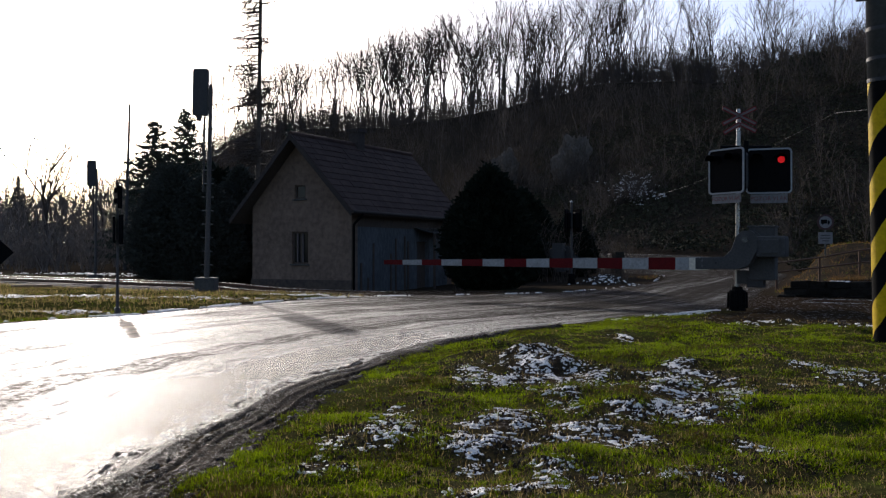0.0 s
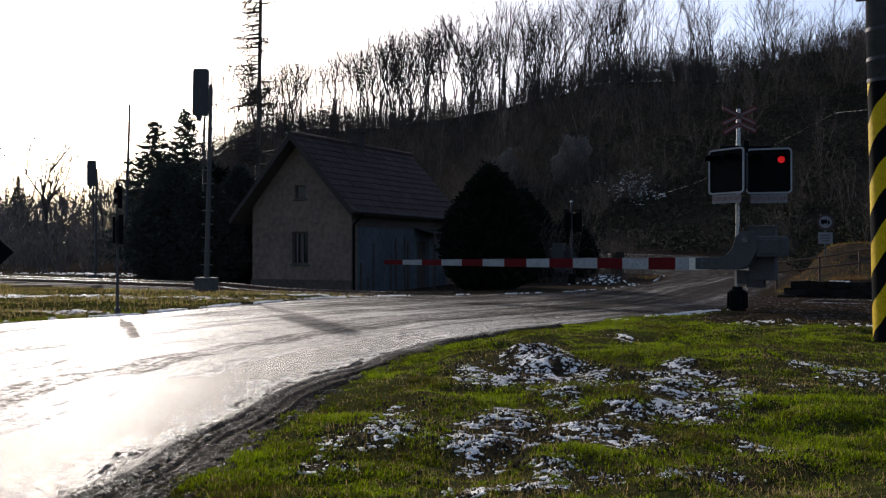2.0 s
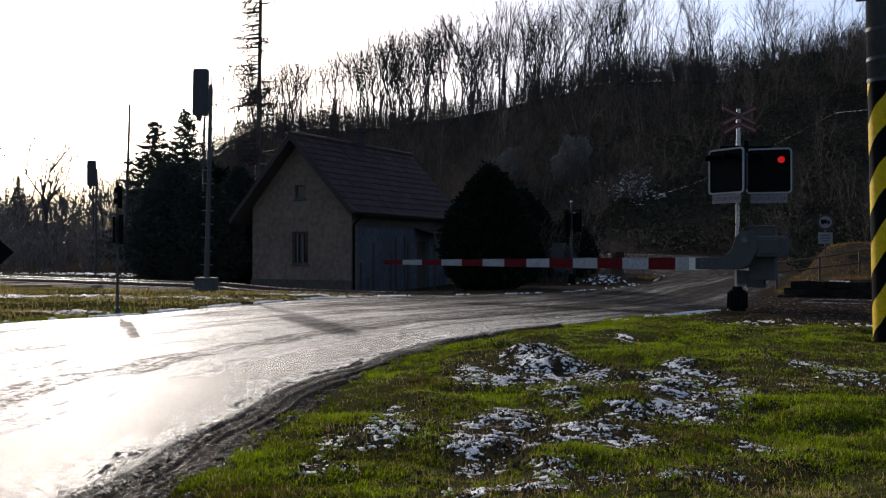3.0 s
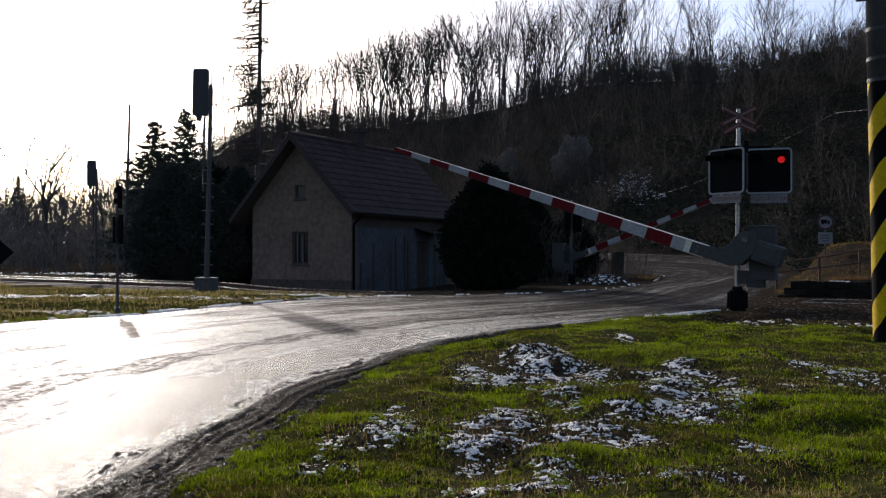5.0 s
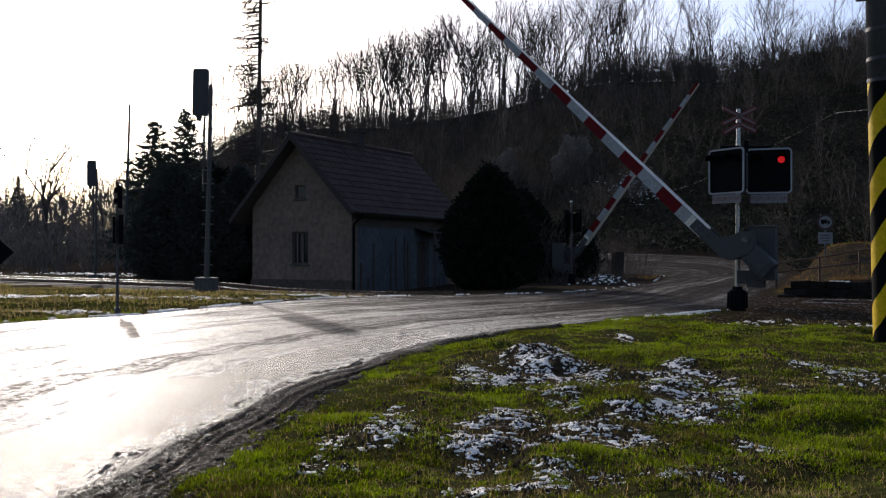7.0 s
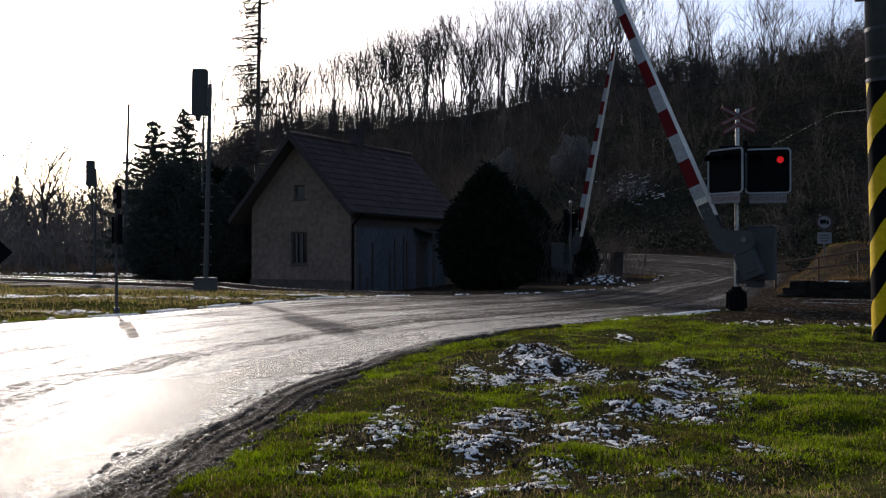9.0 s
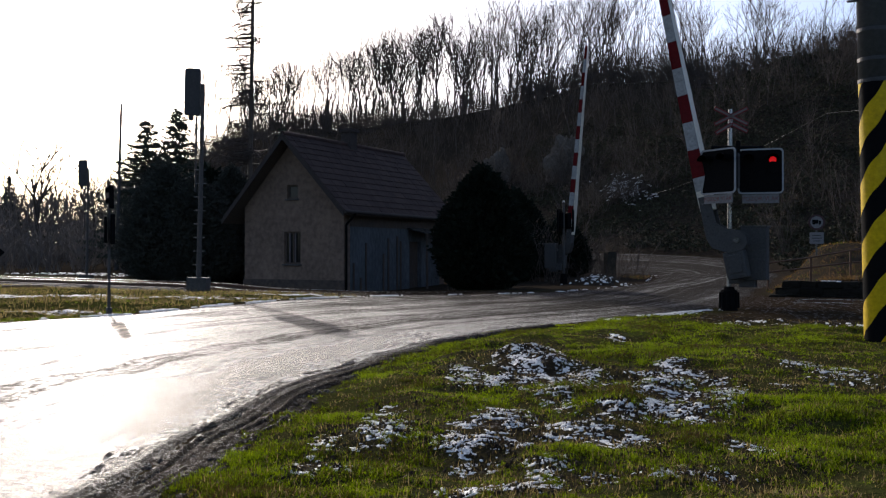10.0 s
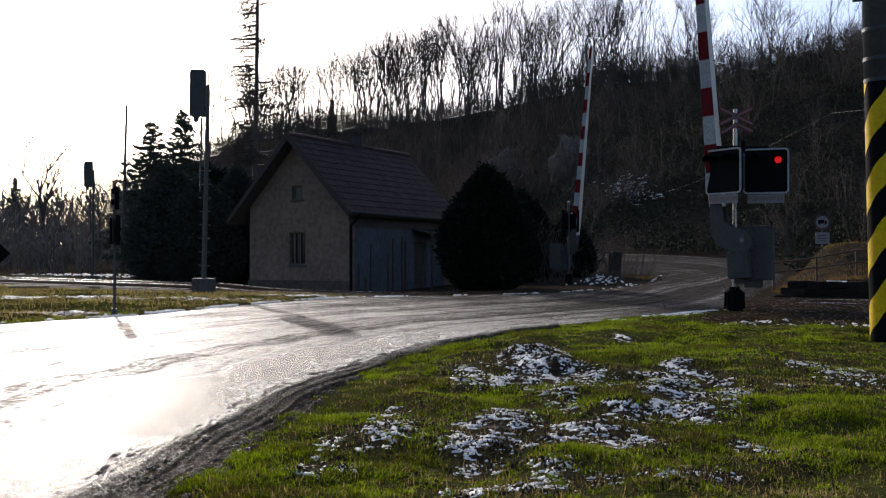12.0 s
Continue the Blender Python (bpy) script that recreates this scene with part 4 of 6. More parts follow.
    tagged(raw_mesh("rear_tiles", [tuple(v) for v in verts], faces, M["roof_tile"], h), kind="stuff")
    bm = bmesh.new()
    n = 20
    for i in range(n):
        a, b = y0 + (y1 - y0) * i / n, y0 + (y1 - y0) * (i + 1.12) / n
        rod(bm, (-HW / 2, a, HZ + 0.01), (-HW / 2, b, HZ + 0.025), 0.10, 0.115, sides=10)
    part("ridge_tiles", bm, M["roof_tile"], h)
    # chimney
    c = new("chimney")
    c.parent = h
    c.matrix_basis = pose(-HW / 2, 3.65, 0)
    part("stack", boxed(-0.24, 0.24, -0.24, 0.24, HZ - 0.7, HZ + 0.56, bevel=0.01), M["soot"], c, "sooty brick stack")
    part("cap", boxed(-0.31, 0.31, -0.31, 0.31, HZ + 0.54, HZ + 0.68, bevel=0.02), M["soot"], c)
    # gutter and downpipe
    xg, zg = over + 0.06, roof_z(over, -0.02)
    bm = bmesh.new()
    rod(bm, (xg, y0, zg), (xg, y1, zg - 0.04), 0.065, sides=10)
    part("gutter", bm, M["soot"], h)
    bm = bmesh.new()
    rod(bm, (xg, 0.05, zg - 0.05), (0.07, 0.05, zg - 0.45), 0.045, sides=8)
    rod(bm, (0.07, 0.05, zg - 0.45), (0.07, 0.05, -0.3), 0.045, sides=8)
    part("downpipe", bm, M["black"], h, "dark downpipe")
    return h


house = build_house()


# ---------------------------------------------------------------- trees and brush
def twigs(segs, ends):
    """Triangles of many thin branches: three-sided tubes, and cones for the ends."""
    mid = [s for s, e in zip(segs, ends) if not e]
    tip = [s for s, e in zip(segs, ends) if e]
    V, F = tubes(*[[s[i] for s in mid] for i in range(4)], 3)
    W, G = tubes(*[[s[i] for s in tip] for i in range(4)], 3)
    W = W.reshape(-1, 6, 3)
    W[:, 3] = W[:, 3:].mean(1)
    W = W[:, :4].reshape(-1, 3)
    k = np.arange(len(tip))[:, None] * 4 + len(V)
    cones = np.concatenate([k + np.array([[a, b, 3]]) for a, b in ((0, 1), (1, 2), (2, 0))])
    return np.concatenate([V, W]), np.concatenate([F[:, :3], F[:, [0, 2, 3]], cones])


def tubes(P0, P1, R0, R1, sides):
    """Vertices and faces of many tapered tubes."""
    P0, P1 = np.asarray(P0, float), np.asarray(P1, float)
    R0, R1 = np.asarray(R0, float), np.asarray(R1, float)
    d = P1 - P0
    d /= np.linalg.norm(d, axis=1, keepdims=True) + 1e-9
    ref = np.where(np.abs(d[:, 2:3]) > 0.9, np.array([[1.0, 0.2, 0]]), np.array([[0.1, 0.2, 1.0]]))
    u = np.cross(d, ref)
    u /= np.linalg.norm(u, axis=1, keepdims=True) + 1e-9
    v = np.cross(d, u)
    a = np.arange(sides) * 2 * math.pi / sides
    ring = u[:, None, :] * np.cos(a)[None, :, None] + v[:, None, :] * np.sin(a)[None, :, None]
    V = np.concatenate([P0[:, None, :] + ring * R0[:, None, None], P1[:, None, :] + ring * R1[:, None, None]], 1)
    k = np.arange(sides)
    f = np.stack([k, (k + 1) % sides, (k + 1) % sides + sides, k + sides], -1)
    F = f[None] + (np.arange(len(P0)) * 2 * sides)[:, None, None]
    return V.reshape(-1, 3), F.reshape(-1, 4)


def forked_tree(seed, tall, fork=0.3, girth=0.0085, twig=0.012, spread=0.34, forks=5, lean=0.05):
    """A leafless tree that forks again and again into an upswept crown. Returns trunk and crown as (V, F)."""
    r = random.Random(seed)
    trunk, crown, tips = [], [], []

    def limb(p, d, length, radius, level):
        q, n = Vector(p), 3 if level < 2 else 2
        for i in range(n):
            d = (d + Vector((r.gauss(0, 0.09), r.gauss(0, 0.09), 0.06 + r.gauss(0, 0.05)))).normalized()
            e = q + d * length / n
            r0, r1 = max(radius * (1 - 0.3 * i / n), twig), max(radius * (1 - 0.3 * (i + 1) / n), twig * 0.9)
            if level == 0:
                trunk.append((q, e, r0, r1))
            else:
                crown.append((q, e, r0, r1))
                tips.append(level >= forks and i == n - 1)
            if level >= 1 and r.random() < 0.85:
                s = (d + Vector((r.gauss(0, 0.6), r.gauss(0, 0.6), r.gauss(0.15, 0.3)))).normalized()
                crown.append((e, e + s * length * r.uniform(0.3, 0.6), twig * 1.1, twig * 0.4))
                tips.append(True)
            q = e
        if level >= forks:
            return
        turn = r.uniform(0, 6.283)
        k = r.choice((2, 3, 3)) if level < 3 else r.choice((2, 2, 3))
        for j in range(k):
            a = turn + j * 6.283 / k + r.gauss(0, 0.3)
            out = Vector((math.cos(a), math.sin(a), 0)) * r.uniform(0.6, 1.5) * spread * (0.75 + 0.16 * level)
            limb(q, (d + out).normalized(), length * r.uniform(0.62, 0.92) if level else tall * r.uniform(0.16, 0.26), radius * r.uniform(0.52, 0.74), level + 1)

    limb((0, 0, -0.4), Vector((r.gauss(0, lean), r.gauss(0, lean), 1)).normalized(), tall * fork, tall * girth, 0)
    top = max(s[1].z for s in crown)
    k = tall / top
    scale = lambda segs: [(a * k, b * k, c, d) for a, b, c, d in segs]
    trunk, crown = scale(trunk), scale(crown)
    return [tubes(*[[s[i] for s in trunk] for i in range(4)], 6), twigs(crown, tips)]


def shrub(seed, tall, stems=9, twig=0.018):
    r = random.Random(seed)
    segs, tips = [], []
    for _ in range(stems):
        a, lean = r.uniform(0, 6.283), r.uniform(0.1, 0.65)
        d = Vector((math.cos(a) * lean, math.sin(a) * lean, 1)).normalized()
        q, L = Vector((r.gauss(0, 0.25), r.gauss(0, 0.25), -0.2)), tall * r.uniform(0.6, 1.1)
        for i in range(3):
            e = q + d * L / 3
            segs.append((q, e, twig * (1.7 - 0.4 * i), twig * (1.3 - 0.4 * i)))
            tips.append(False)
            for _ in range(2):
                s = (d + Vector((r.gauss(0, 0.5), r.gauss(0, 0.5), r.gauss(0.1, 0.35)))).normalized()
                m = e + s * L * r.uniform(0.12, 0.3)
                segs.append((e, m, twig * 0.8, twig * 0.6))
                w = (s + Vector((r.gauss(0, 0.5), r.gauss(0, 0.5), 0.3))).normalized()
                segs.append((m, m + w * L * 0.18, twig * 0.8, twig * 0.2))
                tips += [False, True]
            d = (d + Vector((r.gauss(0, 0.16), r.gauss(0, 0.16), 0))).normalized()
            q = e
    return twigs(segs, tips)


def joined(name, pieces, places, mat, label, category, seed):
    """Many turned and scaled copies of a few meshes joined into one."""
    r = np.random.RandomState(seed)
    VV, FF, n = [], [], 0
    for i, (x, y, z, s) in enumerate(places):
        V, F = pieces[r.randint(len(pieces))]
        a = r.uniform(0, 6.283)
        c, q = math.cos(a), math.sin(a)
        R = np.array([[c, -q, 0], [q, c, 0], [0, 0, 1]])
        VV.append(V @ R.T * s + np.array([x, y, z]))
        FF.append(F + n)
        n += len(V)
    ob = raw_mesh(name, np.concatenate(VV), np.concatenate(FF), mat)
    return tagged(ob, label, category, kind="stuff")


def on_ridge(d, r):
    """Place d metres in front of the hill's crest and r metres along it."""
    return 3.4 - 0.663 * d + 0.748 * r, 150 - 0.748 * d - 0.663 * r


def ground_at(x, y):
    return float(height(np.array([[x]], float), np.array([[y]], float))[0, 0])


def settled(spots):
    """The same places (x, y, scale) with the ground's height put in."""
    hs = height(np.array([[p[0] for p in spots]]), np.array([[p[1] for p in spots]]))[0]
    return [(x, y, z, s) for (x, y, s), z in zip(spots, hs)]


def build_woods():
    r = np.random.RandomState(21)
    both = [forked_tree(s + 900, 17.0, fork=0.30 + 0.06 * (s % 3), spread=0.26 + 0.05 * (s % 4), forks=4, girth=0.0075, twig=0.0092) for s in range(12)]
    spots = []
    for _ in range(330):
        rr = r.uniform(-66, 56)
        d = r.uniform(-9, 8)
        x, y = on_ridge(d, rr)
        if rr < -28 and r.uniform() < 0.42:
            continue
        if rr > 20 and r.uniform() < 0.1 + 0.55 * float(smooth(28, 42, np.float64(rr))):
            continue
        spots.append((x, y, 0.0, r.uniform(0.78, 1.12) * (0.98 + 0.08 * float(smooth(-45, -5, np.float64(rr))) + 0.30 * float(smooth(-42, -60, np.float64(rr))) + 0.2 * math.exp(-((rr + 2) / 16) ** 2)) * (1 - 0.28 * float(smooth(12, 46, np.float64(rr))))))
    for _ in range(16):
        x, y = on_ridge(r.uniform(-25, 10), r.uniform(40, 125))
        spots.append((x, y, 0.0, r.uniform(0.35, 0.7)))
    # smaller trees standing on the slope below the crest
    for _ in range(150):
        x, y = on_ridge(r.uniform(8, 42), r.uniform(-50, 95))
        spots.append((x, y, 0.0, r.uniform(0.22, 0.42)))
    hs = height(np.array([[s[0] for s in spots]]), np.array([[s[1] for s in spots]]))[0]
    spots = [(x, y, z, s) for (x, y, _, s), z in zip(spots, hs)]
    trunks = [t for t, c in both]
    crowns = [c for t, c in both]
    joined("hilltop_trunks", trunks, spots, M["bark"], "bare grey trunks of leafless trees along the hilltop", "woods", 3)
    joined("hilltop_branches", crowns, spots, M["twig"], "bare branches of leafless trees along the hilltop", "woods", 3)
    # undergrowth along the crest
    low = [shrub(700 + s, 5.0, stems=4, twig=0.024) for s in range(5)]
    under = []
    for _ in range(640):
        x, y = on_ridge(r.uniform(2, 13), r.uniform(-62, 80))
        under.append((x, y, r.uniform(0.3, 0.85)))
    for _ in range(170):
        x, y = on_ridge(r.uniform(2, 10), r.uniform(16, 52))
        under.append((x, y, r.uniform(0.7, 1.25)))
    for _ in range(300):
        x, y = on_ridge(r.uniform(-3, 12), r.uniform(-62, -4))
        under.append((x, y, r.uniform(0.6, 1.25)))
    joined("hilltop_undergrowth", low, settled(under), M["twig"], "thin leafless saplings under the hilltop trees", "undergrowth", 4)
    # brush on the slope
    shrubs = [shrub(40 + s, 2.8, stems=7, twig=0.013) for s in range(6)]
    places = []
    for _ in range(1080):
        d, rr = r.uniform(12, 66), r.uniform(-75, 120)
        if r.uniform() < (0.24 if rr > 30 else 0.09):
            d = r.uniform(0, 20)
        x, y = on_ridge(d, rr)
        places.append((x, y, 0, r.uniform(0.6, 1.7) * (0.6 if d < 20 and rr < 16 else 1)))
    for _ in range(260):
        x, y = on_ridge(r.uniform(-4, 12), r.uniform(33, 78))
        places.append((x, y, 0, r.uniform(0.7, 1.35)))
    X, Y = np.array([[p[0] for p in places]]), np.array([[p[1] for p in places]])
    hs, rd = height(X, Y)[0], road_distance(X, Y)[0]
    places = [(x, y, z, s) for (x, y, _, s), z, q in zip(places, hs, rd) if q < -2.0 and -0.3 < x / y < 0.54 and not (np.hypot(x - 15.0, (y - 70) / 4) < 2.5)]
    joined("hillside_brush", shrubs, places, M["brush"], "dense leafless brown brush on the hillside", "brush", 5)


build_woods()


def leaf_shell(seed, rx, rz, count, size, taper=1.0, rough=0.16):
    """Small leaf triangles over an uneven, gapped egg shape standing on z = 0."""
    r = np.random.RandomState(seed)
    u = r.uniform(-1, 1, count)
    a = r.uniform(0, 2 * math.pi, count)
    t = (u + 1) / 2
    prof = np.sqrt(np.clip(1 - np.abs(2 * t ** taper - 1) ** 2.2, 0, 1)) * (1 - 0.35 * t - 0.3 * t ** 8)
    lump = 1 + rough * (np.sin(a * 5 + t * 9) * 0.5 + np.sin(a * 11 - t * 17 + 1) * 0.35 + r.normal(0, 0.35, count))
    depth = 1 - 0.35 * r.uniform(0, 1, count) ** 2
    c = np.stack([np.cos(a) * prof * rx * lump * depth, np.sin(a) * prof * rx * lump * depth, t * rz * (1 + 0.03 * r.normal(0, 1, count))], -1)
    out = np.stack([np.cos(a), np.sin(a), 0.6 + 0 * a], -1) + r.normal(0, 0.5, (count, 3))
    out /= np.linalg.norm(out, axis=1, keepdims=True)
    side = np.cross(out, r.normal(0, 1, (count, 3)))
    side /= np.linalg.norm(side, axis=1, keepdims=True) + 1e-9
    s = size * r.uniform(0.6, 1.4, (count, 1))
    V = np.stack([c - side * s * 0.4, c + side * s * 0.4, c + out * s], 1).reshape(-1, 3)
    return V, np.arange(count * 3).reshape(-1, 3)


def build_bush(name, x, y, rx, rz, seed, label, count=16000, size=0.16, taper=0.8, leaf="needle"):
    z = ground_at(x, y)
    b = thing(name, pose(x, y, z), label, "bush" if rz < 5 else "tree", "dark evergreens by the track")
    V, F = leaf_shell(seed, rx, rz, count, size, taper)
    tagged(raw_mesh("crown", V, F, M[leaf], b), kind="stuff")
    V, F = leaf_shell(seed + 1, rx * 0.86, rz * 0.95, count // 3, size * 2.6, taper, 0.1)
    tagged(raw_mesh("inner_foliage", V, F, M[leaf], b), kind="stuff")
    part("trunk", rodded((0, 0, -0.2), (0, 0, rz * 0.6), 0.12, 0.05, sides=8), M["bark"], b)
    return b


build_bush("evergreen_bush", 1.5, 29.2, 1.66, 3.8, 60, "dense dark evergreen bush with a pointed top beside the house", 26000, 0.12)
for i, (x, y, rx, rz) in enumerate(((-11.3, 38, 2.15, 4.7), (-9.9, 37.5, 1.9, 4.3), (-9.0, 40, 1.8, 4.9), (-12.5, 41, 1.75, 5.0))):
    build_bush("evergreen_bush", x, y, rx, rz, 70 + i * 3, "broad dark evergreen bush behind the railway", 30000, 0.085, leaf="glare_hedge")


def build_spruce(x, y, tall, seed, label, width=0.2):
    z = ground_at(x, y)
    r = random.Random(seed)
    tree = thing("spruce_tree", pose(x, y, z), label, "tree", "conifers behind the track")
    part("trunk", rodded((0, 0, -0.3), (r.uniform(-0.2, 0.2), 0, tall), tall * 0.012, 0.02, sides=8), M["bark"], tree)
    segs, leaf = [], []
    k = int(tall * 4.5)
    for i in range(k):
        t = 0.10 + 0.89 * i / k
        reach = (tall * width * (1 - t) ** 0.85 + 0.10) * r.uniform(0.8, 1.1)
        turn = r.uniform(0, 6.283)
        for j in range(6):
            a = turn + j * 1.047 + r.gauss(0, 0.2)
            L = reach * r.uniform(0.65, 1.12)
            p = Vector((0, 0, t * tall + r.uniform(-0.08, 0.08)))
            d = Vector((math.cos(a), math.sin(a), r.uniform(-0.45, 0.1)))
            q = p + d * L * 0.6
            e = q + (d + Vector((0, 0, r.uniform(0.2, 0.5)))).normalized() * L * 0.4
            segs += [(p, q, 0.03, 0.02), (q, e, 0.02, 0.008)]
            for m in range(int(60 * L + 4)):
                f = r.random() ** 0.7
                c = p.lerp(q, f / 0.6) if f < 0.6 else q.lerp(e, (f - 0.6) / 0.4)
                c = c + Vector((r.gauss(0, 0.05), r.gauss(0, 0.05), r.gauss(-0.03, 0.04)))
                o = (d * 0.5 + Vector((r.gauss(0, 0.8), r.gauss(0, 0.8), r.gauss(-0.5, 0.4)))).normalized() * r.uniform(0.10, 0.24)
                s = o.cross(Vector((r.gauss(0, 1), r.gauss(0, 1), r.gauss(0, 1)))).normalized() * 0.035
                leaf.append((c - s, c + s, c + o))
    V, F = tubes([s[0] for s in segs], [s[1] for s in segs], [s[2] for s in segs], [s[3] for s in segs], 3)
    tagged(raw_mesh("branchwork", V, F, M["bark"], tree), kind="stuff")
    V = np.array([tuple(v) for t in leaf for v in t])
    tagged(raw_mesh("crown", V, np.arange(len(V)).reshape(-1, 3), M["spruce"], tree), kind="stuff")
    return tree


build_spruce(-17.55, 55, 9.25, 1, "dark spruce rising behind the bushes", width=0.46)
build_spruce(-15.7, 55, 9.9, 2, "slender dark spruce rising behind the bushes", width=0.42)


def build_larch(x, y, tall, seed, label):
    """A bare larch: a straight trunk, thin level boughs and hanging twigs with cones, thickest low down."""
    r = random.Random(seed)
    tree = thing("larch_tree", pose(x, y, ground_at(x, y)), label, "tree", "conifers behind the track")
    part("trunk", rodded((0, 0, -0.3), (0.35, 0, tall), 0.20, 0.10, sides=10), M["bark"], tree)
    segs, tips = [], []
    for i in range(230):
        t = r.uniform(0.12, 1.0)
        a = r.choice((r.uniform(0, 6.283), r.uniform(2.4, 3.9)))
        L = (0.5 + 2.7 * (1 - t) ** 0.6) * r.uniform(0.45, 1.1) * (1.0 if math.cos(a) < 0 else 0.75)
        p = Vector((0.35 * t, 0, t * tall))
        d = Vector((math.cos(a), math.sin(a), r.uniform(-0.25, 0.12)))
        n = 5
        for k in range(n):
            e = p + d * L / n
            segs.append((p, e, 0.055 * (1 - 0.13 * k), 0.055 * (1 - 0.13 * (k + 1))))
            tips.append(False)
            for _ in range(r.randint(2, 4)):
                w = Vector((r.gauss(0, 0.5), r.gauss(0, 0.5), r.gauss(-0.35, 0.5))).normalized() + d * 0.5
                f = e + w * r.uniform(0.15, 0.5)
                segs.append((e, f, 0.019, 0.014))
                tips.append(False)
                for _ in range(2):
                    segs.append((f, f + (w + Vector((r.gauss(0, 0.6), r.gauss(0, 0.6), r.gauss(0, 0.6)))) * r.uniform(0.08, 0.3), 0.016, 0.008))
                    tips.append(True)
            d = d + Vector((r.gauss(0, 0.08), r.gauss(0, 0.08), r.gauss(0.03, 0.07)))
            p = e
    V, F = twigs(segs, tips)
    tagged(raw_mesh("branchwork", V, F, M["twig"], tree), kind="stuff")
    return tree


build_larch(-12.4, 60, 22.5, 3, "tall bare larch with sparse level branches")
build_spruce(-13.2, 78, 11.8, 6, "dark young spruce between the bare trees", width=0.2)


# ---------------------------------------------------------------- grass and snow
def scatter(rng, count, near, far, wedge=0.52):
    """Places before the camera's stand, denser close by."""
    y = near * (far / near) ** rng.uniform(0, 1, count)
    x = rng.uniform(-1, 1, count) * (wedge * y + 0.2)
    return x, y


def blades(name, x, y, tall, wide, mat, label, seed):
    rng = np.random.RandomState(seed)
    n = len(x)
    z = height(x[None, :], y[None, :])[0] - 0.004
    a = rng.uniform(0, 2 * math.pi, n)
    lean = rng.normal(0, 1.0, n)
    b = rng.uniform(0, 2 * math.pi, n)
    base = np.stack([x, y, z], -1)
    side = np.stack([np.cos(a), np.sin(a), 0 * a], -1) * (wide * rng.uniform(0.6, 1.3, n))[:, None]
    bow = np.stack([np.cos(b) * lean, np.sin(b) * lean, 1 + 0 * a], -1)
    tip = base + bow * np.array([1.1, 1.1, 1.0]) * tall[:, None] * (1 - 0.35 * np.clip(np.abs(lean), 0, 1))[:, None]
    V = np.stack([base - side, base + side, tip], 1).reshape(-1, 3)
    F = np.arange(n * 3).reshape(-1, 3)
    ob = raw_mesh(name, V, F, mat)
    return tagged(ob, label, "grass", kind="stuff")


def snow_mask(x, y):
    """Thickness of the melting crust; snow lies where it is above nought."""
    s = np.minimum(snow_cover(x, y, 1.25), np.where(y < 10, 0.85, 2))
    size = np.where(y < 10, 1.0, 2.2)
    broken = 0.75 * grain_noise(x * 0.55 / size, y * 0.8 / size, 0.017, 31) + 0.25 * grain_noise(x, y, 0.15, 34) - 0.5
    return s * 0.55 + 4.2 * broken * np.minimum(1, 2.2 * s) - 0.50


